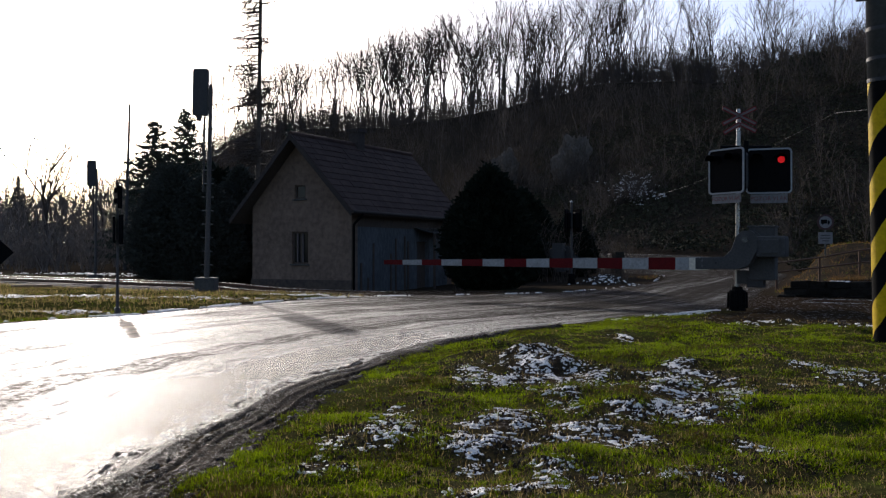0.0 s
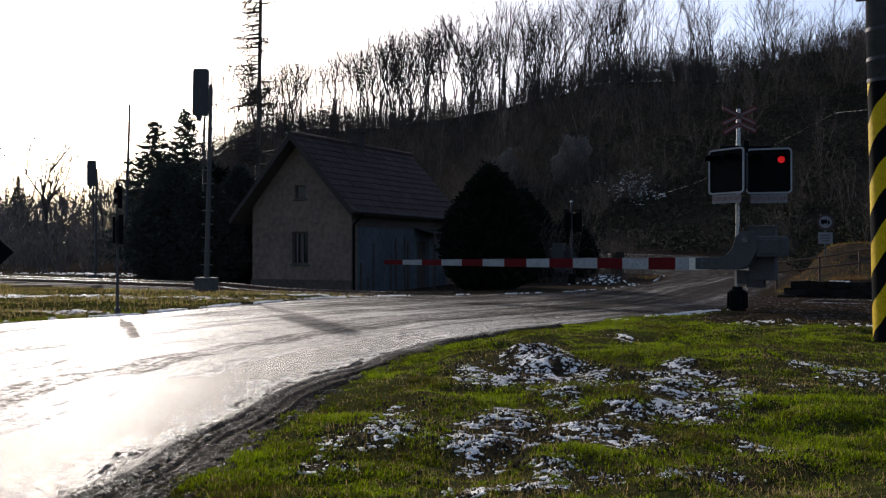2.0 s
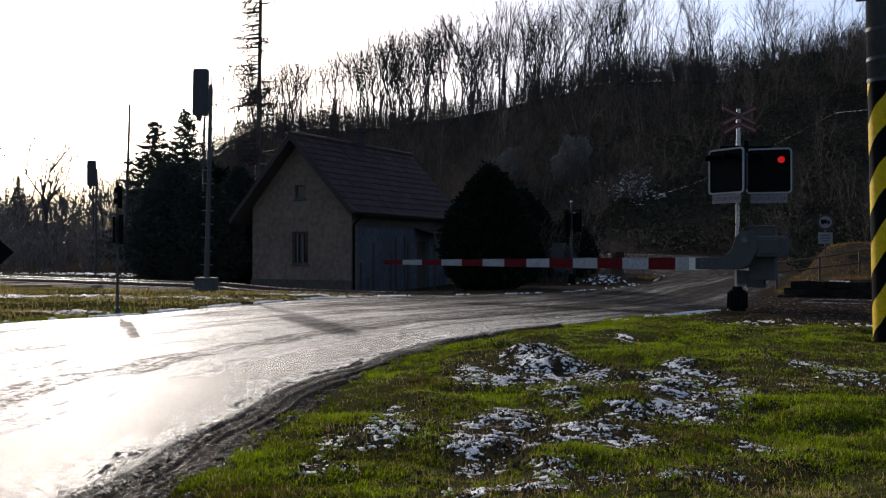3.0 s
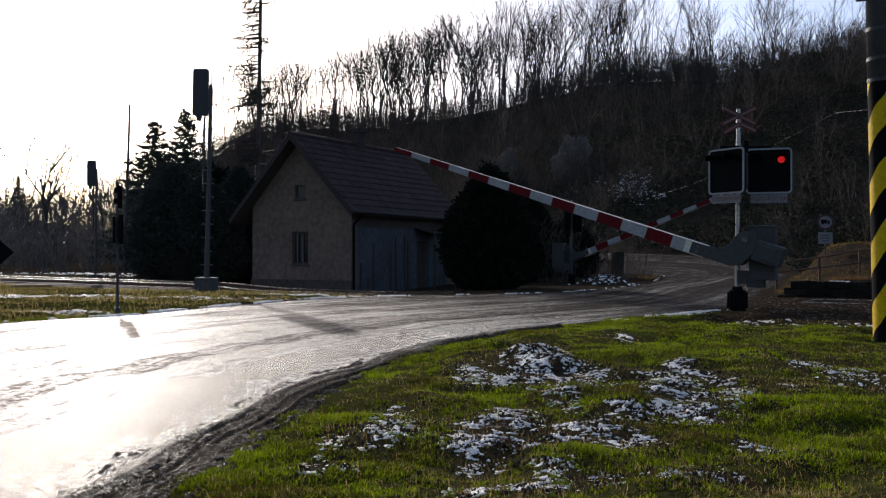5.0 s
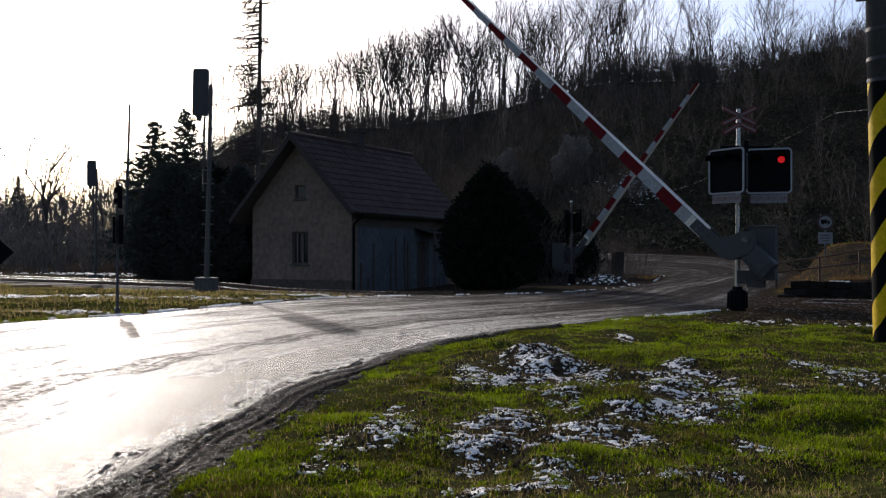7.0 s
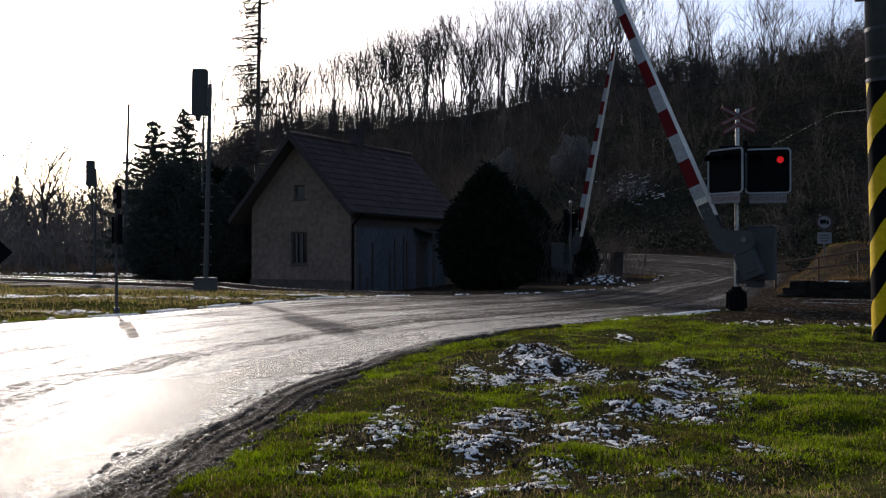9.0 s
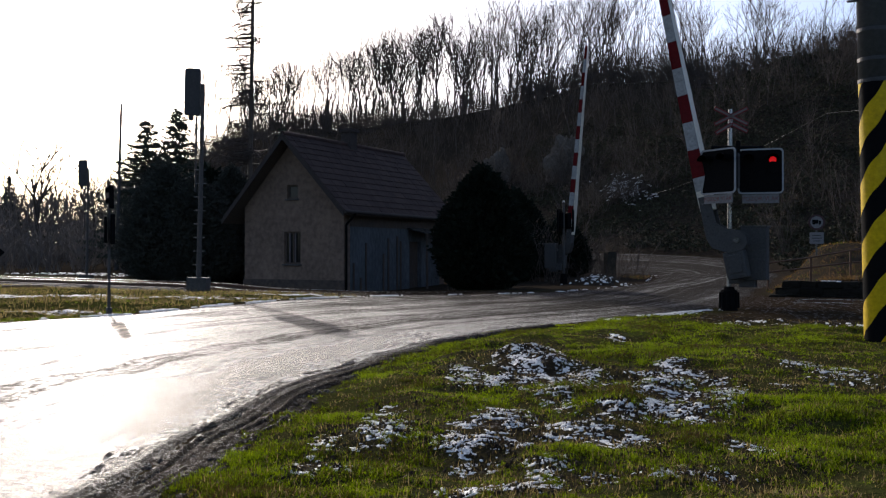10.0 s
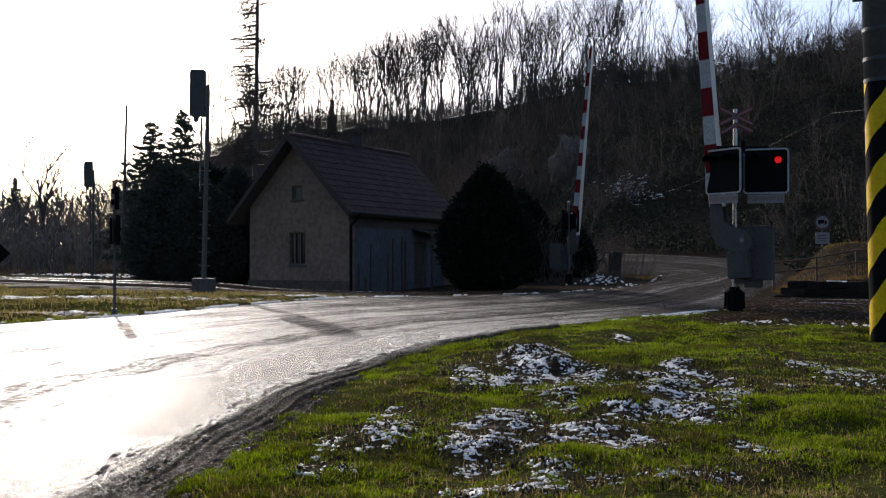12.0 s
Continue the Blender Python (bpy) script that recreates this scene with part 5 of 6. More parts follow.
def build_meadow():
    rng = np.random.RandomState(8)
    tx, ty = scatter(rng, 40000, 3.15, 15.5)
    patch = 2.9 * grain_noise(tx, ty, 0.8, 41) - 0.95
    rd = road_distance(tx, ty)
    a, b = along_track(tx, ty)
    edge = 0.5 * grain_noise(tx, ty, 0.5, 71)
    keep = (rd < -0.62 + edge + 0.3 * smooth(6, 11, ty)) & (a < np.where(b < 0.4, -3.7, -0.5) + 1.4 * grain_noise(tx, ty, 0.9, 72)) & (b < 9)
    keep &= rng.uniform(0, 1, len(tx)) > 1.25 * snow_cover(tx, ty, 1.5)
    keep &= rng.uniform(0, 1, len(tx)) < 0.20 + 1.0 * np.clip(patch - 0.12, 0, 1) + 0.45 * smooth(7.8, 9.6, ty)
    tx, ty, patch = tx[keep], ty[keep], np.clip(patch[keep], 0, 1)
    per = 31
    n = len(tx) * per
    size = np.repeat((0.010 + 0.0072 * ty) * rng.uniform(0.6, 1.3, len(tx)), per)
    ang, rr = rng.uniform(0, 2 * math.pi, n), np.sqrt(rng.uniform(0, 1, n))
    x = np.repeat(tx, per) + np.cos(ang) * rr * size
    y = np.repeat(ty, per) + np.sin(ang) * rr * size
    tuft = np.repeat((0.35 + 0.65 * patch) * rng.uniform(0.35, 1.65, len(tx)), per)
    tall = (0.021 + 0.0018 * y) * tuft * (1.15 - 0.6 * rr) * rng.uniform(0.6, 1.3, n)
    blades("meadow_grass", x, y, tall, 0.0019 + 0.00030 * y, M["grass"], "short tufted green winter grass with brown patches", 9)
    # the meadow round the tripod
    x, y = rng.uniform(-1.4, 5.5, 42000), rng.uniform(-3.5, 3.6, 42000)
    keep = (road_distance(x, y) < -0.55) & (np.abs(x) > 0.53 * y - 0.1) & (grain_noise(x, y, 0.8, 49) > 0.42)
    x, y = x[keep], y[keep]
    blades("meadow_grass", x, y, rng.uniform(0.02, 0.05, len(x)), 0.0035 + 0 * y, M["grass"], "short green winter grass", 15)
    # the bank beyond the track
    x, y = rng.uniform(8.5, 22, 60000), rng.uniform(22, 42, 60000)
    a, b = along_track(x, y)
    keep = (road_distance(x, y) < -0.4) & (a > 6.0) & (rng.uniform(0, 1, len(x)) < 0.5 + 0.5 * wavy(x, y, 2.2, 47))
    x, y = x[keep], y[keep]
    dry = rng.uniform(0, 1, len(x)) < 0.78
    blades("bank_straw", x[dry], y[dry], rng.uniform(0.05, 0.16, dry.sum()), 0.006 + 0 * y[dry], M["rust_grass"], "withered rust-brown grass on the bank", 13)
    blades("bank_grass", x[~dry], y[~dry], rng.uniform(0.04, 0.12, (~dry).sum()), 0.006 + 0 * y[~dry], M["grass"], "yellow-green grass on the bank", 14)
    # long dry grass hanging over the stone edge
    b = rng.uniform(-10, 0.6, 5200)
    a = 5.92 + np.abs(rng.normal(0, 0.16, 5200))
    x, y = NEAR.x + ER.x * a + ET.x * b, NEAR.y + ER.y * a + ET.y * b
    keep = grain_noise(x, y, 0.5, 48) > 0.42
    x, y = x[keep], y[keep]
    blades("edge_grass", x, y, rng.uniform(0.06, 0.2, len(x)), 0.005 + 0 * y, M["rust_grass"], "long withered grass over the stone edge", 17)
    # withered blades
    x, y = scatter(rng, 42000, 3.2, 15.5)
    rd = road_distance(x, y)
    a, b = along_track(x, y)
    keep = (rd < -0.5) & (a < np.where(b < 0.6, -2.6, 0.9))
    x, y = x[keep], y[keep]
    blades("withered_grass", x, y, rng.uniform(0.010, 0.045, len(x)), 0.0015 + 0.0003 * y, M["straw"], "withered straw-coloured blades among the grass", 10)
    # fallen leaves and stalks trodden into the turf
    x, y = scatter(rng, 30000, 3.15, 12.0)
    keep = (road_distance(x, y) < -0.45) & (grain_noise(x, y, 0.7, 46) > 0.40)
    x, y = x[keep], y[keep]
    blades("leaf_litter", x, y, rng.uniform(0.006, 0.022, len(x)), 0.0035 + 0.0006 * y, M["leaf"], "brown fallen leaves trodden into the turf", 16)
    # strip between road and track
    x, y = rng.uniform(-16, 0, 85000), rng.uniform(13, 30, 85000)
    rd = road_distance(x, y)
    a, b = along_track(x, y)
    keep = (rd < -0.25) & (a < 1.1) & (np.abs(x) < 0.56 * y) & (rng.uniform(0, 1, len(x)) < 2.4 * grain_noise(x, y, 1.6, 44) - 0.6)
    x, y = x[keep], y[keep]
    dry = rng.uniform(0, 1, len(x)) < 0.75
    blades("withered_verge_grass", x[dry], y[dry], rng.uniform(0.04, 0.13, dry.sum()), 0.008 + 0 * y[dry], M["straw"], "withered yellow grass between road and railway", 12)
    x, y = x[~dry], y[~dry]
    blades("verge_grass", x, y, rng.uniform(0.03, 0.09, len(x)), 0.008 + 0 * y, M["grass"], "sparse yellowish grass between road and railway", 11)


def lumps(name, x, y, size, mat, label, category, seed, flat=0.4, level=None):
    rng = np.random.RandomState(seed)
    n, k = len(x), 7
    z = height(x[None, :], y[None, :])[0] if level is None else level
    ang = np.arange(k)[None, :] * 2 * math.pi / k + rng.uniform(0, 6, (n, 1))
    rad = size[:, None] * rng.uniform(0.55, 1.35, (n, k))
    ring = np.stack([x[:, None] + np.cos(ang) * rad * 1.25, y[:, None] + np.sin(ang) * rad * 0.9, z[:, None] - 0.01 + 0 * ang], -1)
    inner = np.stack([x[:, None] + np.cos(ang) * rad * 0.7, y[:, None] + np.sin(ang) * rad * 0.55, z[:, None] + size[:, None] * flat * rng.uniform(0.5, 1.1, (n, k)) + 0.008], -1)
    top = np.stack([x, y, z + size * flat * rng.uniform(0.8, 1.3, n) + 0.01], -1)[:, None, :]
    V = np.concatenate([ring, inner, top], 1).reshape(-1, 3)
    i = np.arange(k)
    j = (i + 1) % k
    f = np.concatenate([np.stack([i, j, j + k], -1), np.stack([i, j + k, i + k], -1), np.stack([i + k, j + k, np.full(k, 2 * k)], -1)])
    F = (f[None] + (np.arange(n) * (2 * k + 1))[:, None, None]).reshape(-1, 3)
    return tagged(raw_mesh(name, V, F, mat), label, category, kind="stuff")


def snow_sheet(name, x0, x1, y0, y1, step, thick, label):
    """Thin crusts that taper out at their ragged edges."""
    xs, ys = np.arange(x0, x1, step * 0.8), np.arange(y0, y1, step)
    X, Y = np.meshgrid(xs, ys)
    m = snow_mask(X, Y)
    some = m > -0.3
    m[some] = np.where(road_distance(X[some], Y[some]) < -0.1, m[some], -1)
    Z = height(X, Y) + thick * (np.clip(m * 4, -0.4, 1) + 2.6 * np.clip(grain_noise(X, Y, 10 * step, 36) - 0.42, 0, 1) * np.clip(m * 5, 0, 1) - 0.2)
    idx = np.arange(X.size).reshape(X.shape)
    faces = np.stack([idx[:-1, :-1], idx[:-1, 1:], idx[1:, 1:], idx[1:, :-1]], -1).reshape(-1, 4)
    live = (m.reshape(-1)[faces] > 0).sum(1) >= 2
    faces = faces[live]
    used, inv = np.unique(faces, return_inverse=True)
    V = np.stack([X, Y, Z], -1).reshape(-1, 3)[used]
    return tagged(raw_mesh(name, V, inv.reshape(-1, 4), M["snow"]), label, "snow", kind="stuff")


def build_snow():
    rng = np.random.RandomState(18)
    snow_sheet("snow_crust", -1.3, 4.2, 3.3, 10.0, 0.0058, 0.005, "thin broken crusts of old snow lying in the grass")
    snow_sheet("snow_crust", -12.0, 8.0, 10.0, 24.0, 0.025, 0.009, "ragged snow remnants along road and railway")
    snow_sheet("snow_crust", 4.4, 9.0, 29.5, 36.5, 0.035, 0.016, "speckled snow remnants on the mound by the bend")
    snow_sheet("snow_crust", -24.0, 4.4, 24.0, 52.0, 0.10, 0.05, "ragged snow remnants beyond the railway")
    k = np.concatenate([rng.randint(20, len(EDGE_L) - 95, 1500), rng.randint(80, 132, 420)])
    t = rng.uniform(0, 1, len(k))
    x = EDGE_L[k, 0] * (1 - t) + EDGE_L[k + 1, 0] * t + rng.normal(-0.12, 0.07, len(k))
    y = EDGE_L[k, 1] * (1 - t) + EDGE_L[k + 1, 1] * t + rng.normal(0.08, 0.07, len(k))
    lie = wavy(x, y, 1.7, 51) + 0.5 * wavy(x, y, 0.5, 52) > np.where(y > 25, 0.35, 0.0)
    x, y = x[lie], y[lie]
    lumps("snow_ridge", x, y, rng.uniform(0.012, 0.05, len(x)) * np.where(y > 25, 0.7, 1.0), M["snow"], "thin ridge of dirty snow along the road's edge", "snow", 20, 0.35)


def build_verge_snow():
    """A broken row of snow on the road's near edge before the crossing."""
    rng = np.random.RandomState(96)
    y0 = rng.uniform(13.7, 16.4, 300)
    x = np.interp(y0, EDGE_R[:, 1], EDGE_R[:, 0]) + np.abs(rng.normal(0.05, 0.14, 300))
    y = y0 - np.abs(rng.normal(0, 0.08, 300))
    lie = grain_noise(x, y, 0.5, 97) > 0.47
    lumps("snow_ridge", x[lie], y[lie], rng.uniform(0.006, 0.034, lie.sum()), M["snow"], "broken row of old snow on the road's edge", "snow", 98, 0.4)


def build_edge_snow():
    """Snow lying on the wall's top and along the near rail."""
    rng = np.random.RandomState(91)
    pts = [plan(5.66 + rng.normal(0, 0.05), b, 0.0) for b in rng.uniform(-10, -0.4, 420)] + [plan(3.55 + rng.normal(0, 0.10), b, 0.0) for b in rng.uniform(-9, -0.6, 420)]
    x, y = np.array([p.x for p in pts]), np.array([p.y for p in pts])
    top = np.concatenate([np.full(420, 0.40), np.full(420, 0.0)])
    lie = grain_noise(x, y, 1.1, 92) > 0.52
    lumps("snow_edging", x[lie], y[lie], rng.uniform(0.012, 0.05, lie.sum()), M["snow"], "thin snow left on the wall top and along the rail", "snow", 93, 0.2, top[lie])


def build_slope_snow():
    """Snow held between the stems in a hollow of the hillside."""
    rng = np.random.RandomState(111)
    x, y = rng.normal(15.9, 0.8, 640), rng.normal(74.6, 2.0, 640)
    lie = grain_noise(x, y, 0.9, 112) > 0.46
    lumps("snow_patch", x[lie], y[lie], rng.uniform(0.04, 0.19, lie.sum()), M["snow"], "speckled snow held between stems on the slope", "snow", 113, 0.5)


def build_soil():
    """Crumbs of bare soil between the crusts of snow."""
    rng = np.random.RandomState(131)
    x, y = scatter(rng, 60000, 3.4, 9.8)
    keep = (rng.uniform(0, 1, len(x)) < 0.9 * snow_cover(x, y, 1.6)) & (grain_noise(x, y, 0.22, 133) > 0.42) & (road_distance(x, y) < -0.5)
    x, y = x[keep][:5200], y[keep][:5200]
    lumps("soil_crumbs", x, y, (0.0016 + 0.0010 * y) * rng.uniform(0.4, 1.6, len(x)), M["earth"], "dark crumbs of bare soil between the snow crusts", "soil", 132, 0.35)


def build_mound_stones():
    """Rubble and clods of snow on the mound by the bend."""
    rng = np.random.RandomState(117)
    x, y = rng.normal(5.85, 0.42, 260), rng.normal(32.9, 0.5, 260)
    lie = (grain_noise(x, y, 0.4, 118) > 0.42) & (road_distance(x, y) < -0.25)
    x, y = x[lie], y[lie]
    white = rng.uniform(0, 1, len(x)) < 0.42
    size = rng.uniform(0.015, 0.065, len(x))
    lumps("snow_clods", x[white], y[white], size[white], M["snow"], "clods of dirty snow on the mound by the bend", "snow", 119, 0.7)
    lumps("rubble", x[~white], y[~white], size[~white], M["ballast"], "dark rubble on the mound by the bend", "rubble", 120, 0.8)


def build_mud():
    """Clods pressed out of the wheel ruts along the road's edge."""
    rng = np.random.RandomState(61)
    x, y = scatter(rng, 18000, 2.9, 11.0)
    rd = road_distance(x, y)
    keep = (rd > -0.66 + 0.4 * grain_noise(x, y, 0.4, 73) + 0.3 * smooth(5, 10, y)) & (rd < -0.06) & (x > -3)
    rut = 0.6 * np.sin(rd * 36 + 2.5 * wavy(x, y, 1.1, 62)) + 0.9 * wavy(x, y, 0.3, 63)
    keep &= rut > rng.uniform(-1.2, 1.0, len(x))
    x, y = x[keep], y[keep]
    lumps("mud_clods", x, y, (0.002 + 0.0009 * y) * rng.uniform(0.4, 2.0, len(x)), M["mud"], "wet dark mud clods along the road's edge", "mud", 64, 0.3)


def build_ruts():
    """The churned strip of mud that wheels have drawn out along the road's edge."""
    run = np.concatenate([[0], np.cumsum(np.linalg.norm(np.diff(EDGE_R, axis=0), axis=1))])
    lo, hi = np.interp(-4.0, EDGE_R[:, 1], run), np.interp(12.6, EDGE_R[:, 1], run)
    s = np.arange(lo, hi, 0.026)
    cx, cy = np.interp(s, run, EDGE_R[:, 0]), np.interp(s, run, EDGE_R[:, 1])
    tx, ty = np.gradient(cx), np.gradient(cy)
    k = np.hypot(tx, ty)
    out = np.arange(-0.34, 0.74, 0.010)
    X, Y = cx[:, None] + (ty / k)[:, None] * out, cy[:, None] - (tx / k)[:, None] * out
    S, U = s[:, None] + 0 * X, out[None, :] + 0 * X
    sway = U + 0.05 * wavy(X, Y, 1.6, 66)
    ruts = grain_noise(sway, S * 0.02, 0.07, 67) - 0.5
    clods = 0.5 * grain_noise(X, Y, 0.09, 68) + 0.5 * grain_noise(X, Y, 0.03, 69) - 0.5
    thin = smooth(5, 11, Y)
    inner = sway + 0.30 * (grain_noise(X, Y, 0.3, 70) - 0.5) + 0.30 * clods + 0.3 * ruts
    outer = sway + 0.6 * clods + 0.28 * thin
    ground_z = height(X, Y) + (0.014 + base_height(X, Y) - height(X, Y)) * smooth(0.8, 0.0, U)
    Z = ground_z + 0.004 + smooth(-0.06, 0.16, sway) * (0.085 * ruts + 0.030 * clods)
    Z = Z - 0.03 * smooth(0.02, -0.10, inner) - 0.03 * smooth(0.36, 0.52, outer)
    idx = np.arange(X.size).reshape(X.shape)
    F = np.stack([idx[:-1, :-1], idx[:-1, 1:], idx[1:, 1:], idx[1:, :-1]], -1).reshape(-1, 4)
    ob = raw_mesh("mud_ruts", np.stack([X, Y, Z], -1).reshape(-1, 3), F, M["wet_mud"], smooth_faces=True)
    wet = np.repeat(smooth(0.22, 0.0, sway).reshape(-1, 1), 4, axis=1).astype(np.float32)
    ob.data.color_attributes.new("wet", "FLOAT_COLOR", "POINT").data.foreach_set("color", wet.reshape(-1))
    tagged(ob, "wet rutted brown mud along the road's edge", "mud", kind="stuff")


build_meadow()
build_ruts()
build_snow()
build_verge_snow()
build_edge_snow()
build_slope_snow()
build_soil()
build_mound_stones()
build_mud()


# ---------------------------------------------------------------- smaller things
def build_far_signal():
    """The signal of the far side, seen from behind."""
    x, y = 4.84, 34.08
    s = thing("crossing_signal", pose(x, y, ground_at(x, y)), "crossing signal with dark boards seen from behind beyond the track", "crossing signal")
    part("post", rodded((0, 0, 0), (0, 0, 3.10), 0.045, sides=12), M["grey_paint"], s)
    part("cap", rodded((0, 0, 3.09), (0, 0, 3.16), 0.062, 0.03, sides=12), M["sign_white"], s, "pale cap of the post")
    part("foot", rodded((0, 0, -0.1), (0, 0, 0.4), 0.16, 0.12, sides=12), M["black"], s)
    for k, (dx, turn) in enumerate(((-0.17, 250), (0.25, 112))):
        b = new("board")
        b.parent = s
        b.matrix_basis = pose(dx, 0.12, 2.40, 0, 0, turn)
        part("panel", slab(bmesh.new(), rounded(0.60, 0.86, 0.06), -0.01, 0.05), M["black"], b)
        part("casing", slab(bmesh.new(), rounded(0.44, 0.6, 0.05), 0.05, 0.2, 0.02), M["black"], b)
    return s


build_far_signal()


def build_side_signal():
    """A slim warning signal on the other side of the road, its boards edge-on."""
    x, y = -5.40, 15.0
    s = thing("warning_signal", pose(x, y, ground_at(x, y), 0, 0, 19.7), "slim warning signal with dark boards edge-on by the grass verge", "warning signal")
    part("post", rodded((0, 0, -0.1), (0, 0, 2.20), 0.026, 0.024, sides=10), M["mast_paint"], s)
    part("foot", rodded((0, 0, -0.1), (0, 0, 0.12), 0.06, 0.05, sides=10), M["dark_paint"], s)
    for dx, z0, z1, w in ((-0.055, 1.19, 1.62, 0.045), (0.055, 1.17, 1.66, 0.075)):
        part("board", boxed(dx - w / 2, dx + w / 2, -0.28, 0.28, z0, z1, bevel=0.02), M["black"], s, "dark board seen edge-on")
    head = part("lamp_head", boxed(-0.005, 0.075, -0.16, 0.16, 1.76, 2.14, bevel=0.025), M["black"], s, "slim dark lamp head")
    for z in (1.84, 2.02):
        part("visor", boxed(-0.06, 0.0, -0.1, 0.1, z, z + 0.09, bevel=0.02), M["black"], head)
    part("cross_arm", boxed(-0.035, -0.02, -0.3, 0.3, 2.10, 2.18), M["dark_paint"], s)
    part("cross_arm", boxed(-0.02, -0.005, -0.3, 0.3, 2.18, 2.26), M["dark_paint"], s)
    return s


build_side_signal()


def build_road_sign():
    x, y = 13.75, 32.5
    g = ground_at(x, y)
    s = thing("road_sign", pose(x, y, g, 0, 0, -14), "round sign forbidding lorries with a small plate below", "road sign")
    c = 0.98 + (452 - 393) / 1600 * y - g
    part("post", rodded((0, 0.03, -0.2), (0, 0.03, c + 0.25), 0.03, sides=10), M["steel"], s)
    disc = new("disc")
    disc.parent = s
    disc.matrix_basis = pose(0, 0, c)
    circle = lambda r: [(r * math.cos(i * math.pi / 20), r * math.sin(i * math.pi / 20)) for i in range(40)]
    part("plate", slab(bmesh.new(), circle(0.28), -0.004, 0.01), M["plate"], disc, "greyish white disc")
    part("rim", ring_slab(bmesh.new(), circle(0.285), circle(0.215), -0.009, -0.004), M["dark_red"], disc, "dull red rim")
    bm = bmesh.new()
    slab(bm, [(-0.15, -0.05), (0.06, -0.05), (0.06, 0.09), (-0.15, 0.09)], -0.008, -0.004)
    slab(bm, [(0.075, -0.05), (0.15, -0.05), (0.15, 0.02), (0.12, 0.06), (0.075, 0.06)], -0.008, -0.004)
    for wx in (-0.09, 0.10):
        slab(bm, [(wx + 0.03 * math.cos(i * math.pi / 6), -0.06 + 0.03 * math.sin(i * math.pi / 6)) for i in range(12)], -0.0095, -0.0085)
    part("lorry_symbol", bm, M["black"], disc, "black lorry symbol")
    p = new("plate")
    p.parent = s
    p.matrix_basis = pose(0, 0, c - 0.57)
    part("panel", slab(bmesh.new(), rounded(0.48, 0.42, 0.03), -0.004, 0.008), M["plate"], p, "small greyish plate")
    for i, w in enumerate((0.30, 0.34, 0.24)):
        part("bar", boxed(-w / 2, w / 2, -0.007, -0.004, 0.08 - i * 0.1, 0.11 - i * 0.1), M["dark_paint"], p)
    return s


build_road_sign()


def build_railing():
    """A rusty two-rail pipe railing climbing the bank."""
    spots = [(9.55, 25.9), (11.2, 26.9), (12.9, 28.0), (14.4, 29.0)]
    gs = [ground_at(*p) for p in spots]
    tops = [(0.76, 0.50), (0.92, 0.62), (1.14, 0.76), (1.28, 0.84)]
    f = thing("pipe_railing", pose(*spots[0], gs[0]), "rusty two-rail pipe railing on the bank", "railing")
    o = Vector((*spots[0], gs[0]))
    for (x, y), g, (hi, lo) in zip(spots, gs, tops):
        part("post", rodded(Vector((x, y, g - 0.2)) - o, Vector((x, y, max(hi, g + 0.5))) - o, 0.032, sides=10), M["rust"], f)
    for k in (0, 1):
        for i in range(3):
            a = Vector((*spots[i], tops[i][k])) - o
            b = Vector((*spots[i + 1], tops[i + 1][k])) - o
            part("rail", rodded(a, b, 0.025, sides=10), M["rust"], f)
    return f


build_railing()


def build_low_wall():
    """Dry stone edge beside the track, each stone by itself, snow on top."""
    w = thing("low_stone_wall", Matrix.Identity(4), "low dark stone wall along the track edge", "wall")
    r = random.Random(12)
    shapes = []
    for s in range(5):
        bm = boxed(-0.5, 0.5, -0.5, 0.5, -0.5, 0.5, bevel=0.10)
        for v in bm.verts:
            v.co += Vector((r.uniform(-0.05, 0.05), r.uniform(-0.08, 0.08), r.uniform(-0.05, 0.05)))
        shapes.append(mesh_of("stone", bm, M["dark_stone"]))
    for row in range(3):
        b = 0.7 - 0.15 * row
        while b > -11:
            wide = r.uniform(0.28, 0.55)
            ob = new("stone", r.choice(shapes))
            ob.parent = w
            p = plan(5.72 + r.uniform(-0.03, 0.03), b - wide / 2, 0.0 + 0.16 * row)
            ob.matrix_basis = Matrix.Translation(p) @ pose(0, 0, 0, 0, 0, -math.degrees(AZ)) @ Matrix.Diagonal((wide, 0.34, 0.165, 1))
            b -= wide
    return w


build_low_wall()


def build_wire():
    """A slack wire from the pole to a bracket, then down to the hillside."""
    a, b = Vector((7.65, 17.6, 3.76)), Vector((13.95, 60.2, 5.0))
    w = thing("overhead_wire", Matrix.Identity(4), "slack thin wire running from the pole to the hillside", "wire")

    def strand(name, p, q, sag, r0, r1):
        n, k = 16, 6
        pts = [p.lerp(q, i / n) - Vector((0, 0, sag * math.sin(math.pi * i / n))) for i in range(n + 1)]
        V, F = [], []
        for i, c in enumerate(pts):
            r = r0 + (r1 - r0) * i / n
            V += [(c.x + r * math.cos(j * 2 * math.pi / k), c.y, c.z + r * math.sin(j * 2 * math.pi / k)) for j in range(k)]
        for i in range(n):
            F += [(i * k + j, i * k + (j + 1) % k, (i + 1) * k + (j + 1) % k, (i + 1) * k + j) for j in range(k)]
        raw_mesh(name, V, F, M["wire"], w)

    strand("lead", Vector((4.66, 9.75, 2.56)), a, 0.0, 0.0016, 0.0028)
    strand("line", a, b, 0.3, 0.0022, 0.0046)
    strand("loose_end", a, a + Vector((0.10, 0.02, -0.45)), 0.0, 0.004, 0.004)
    return w


build_wire()


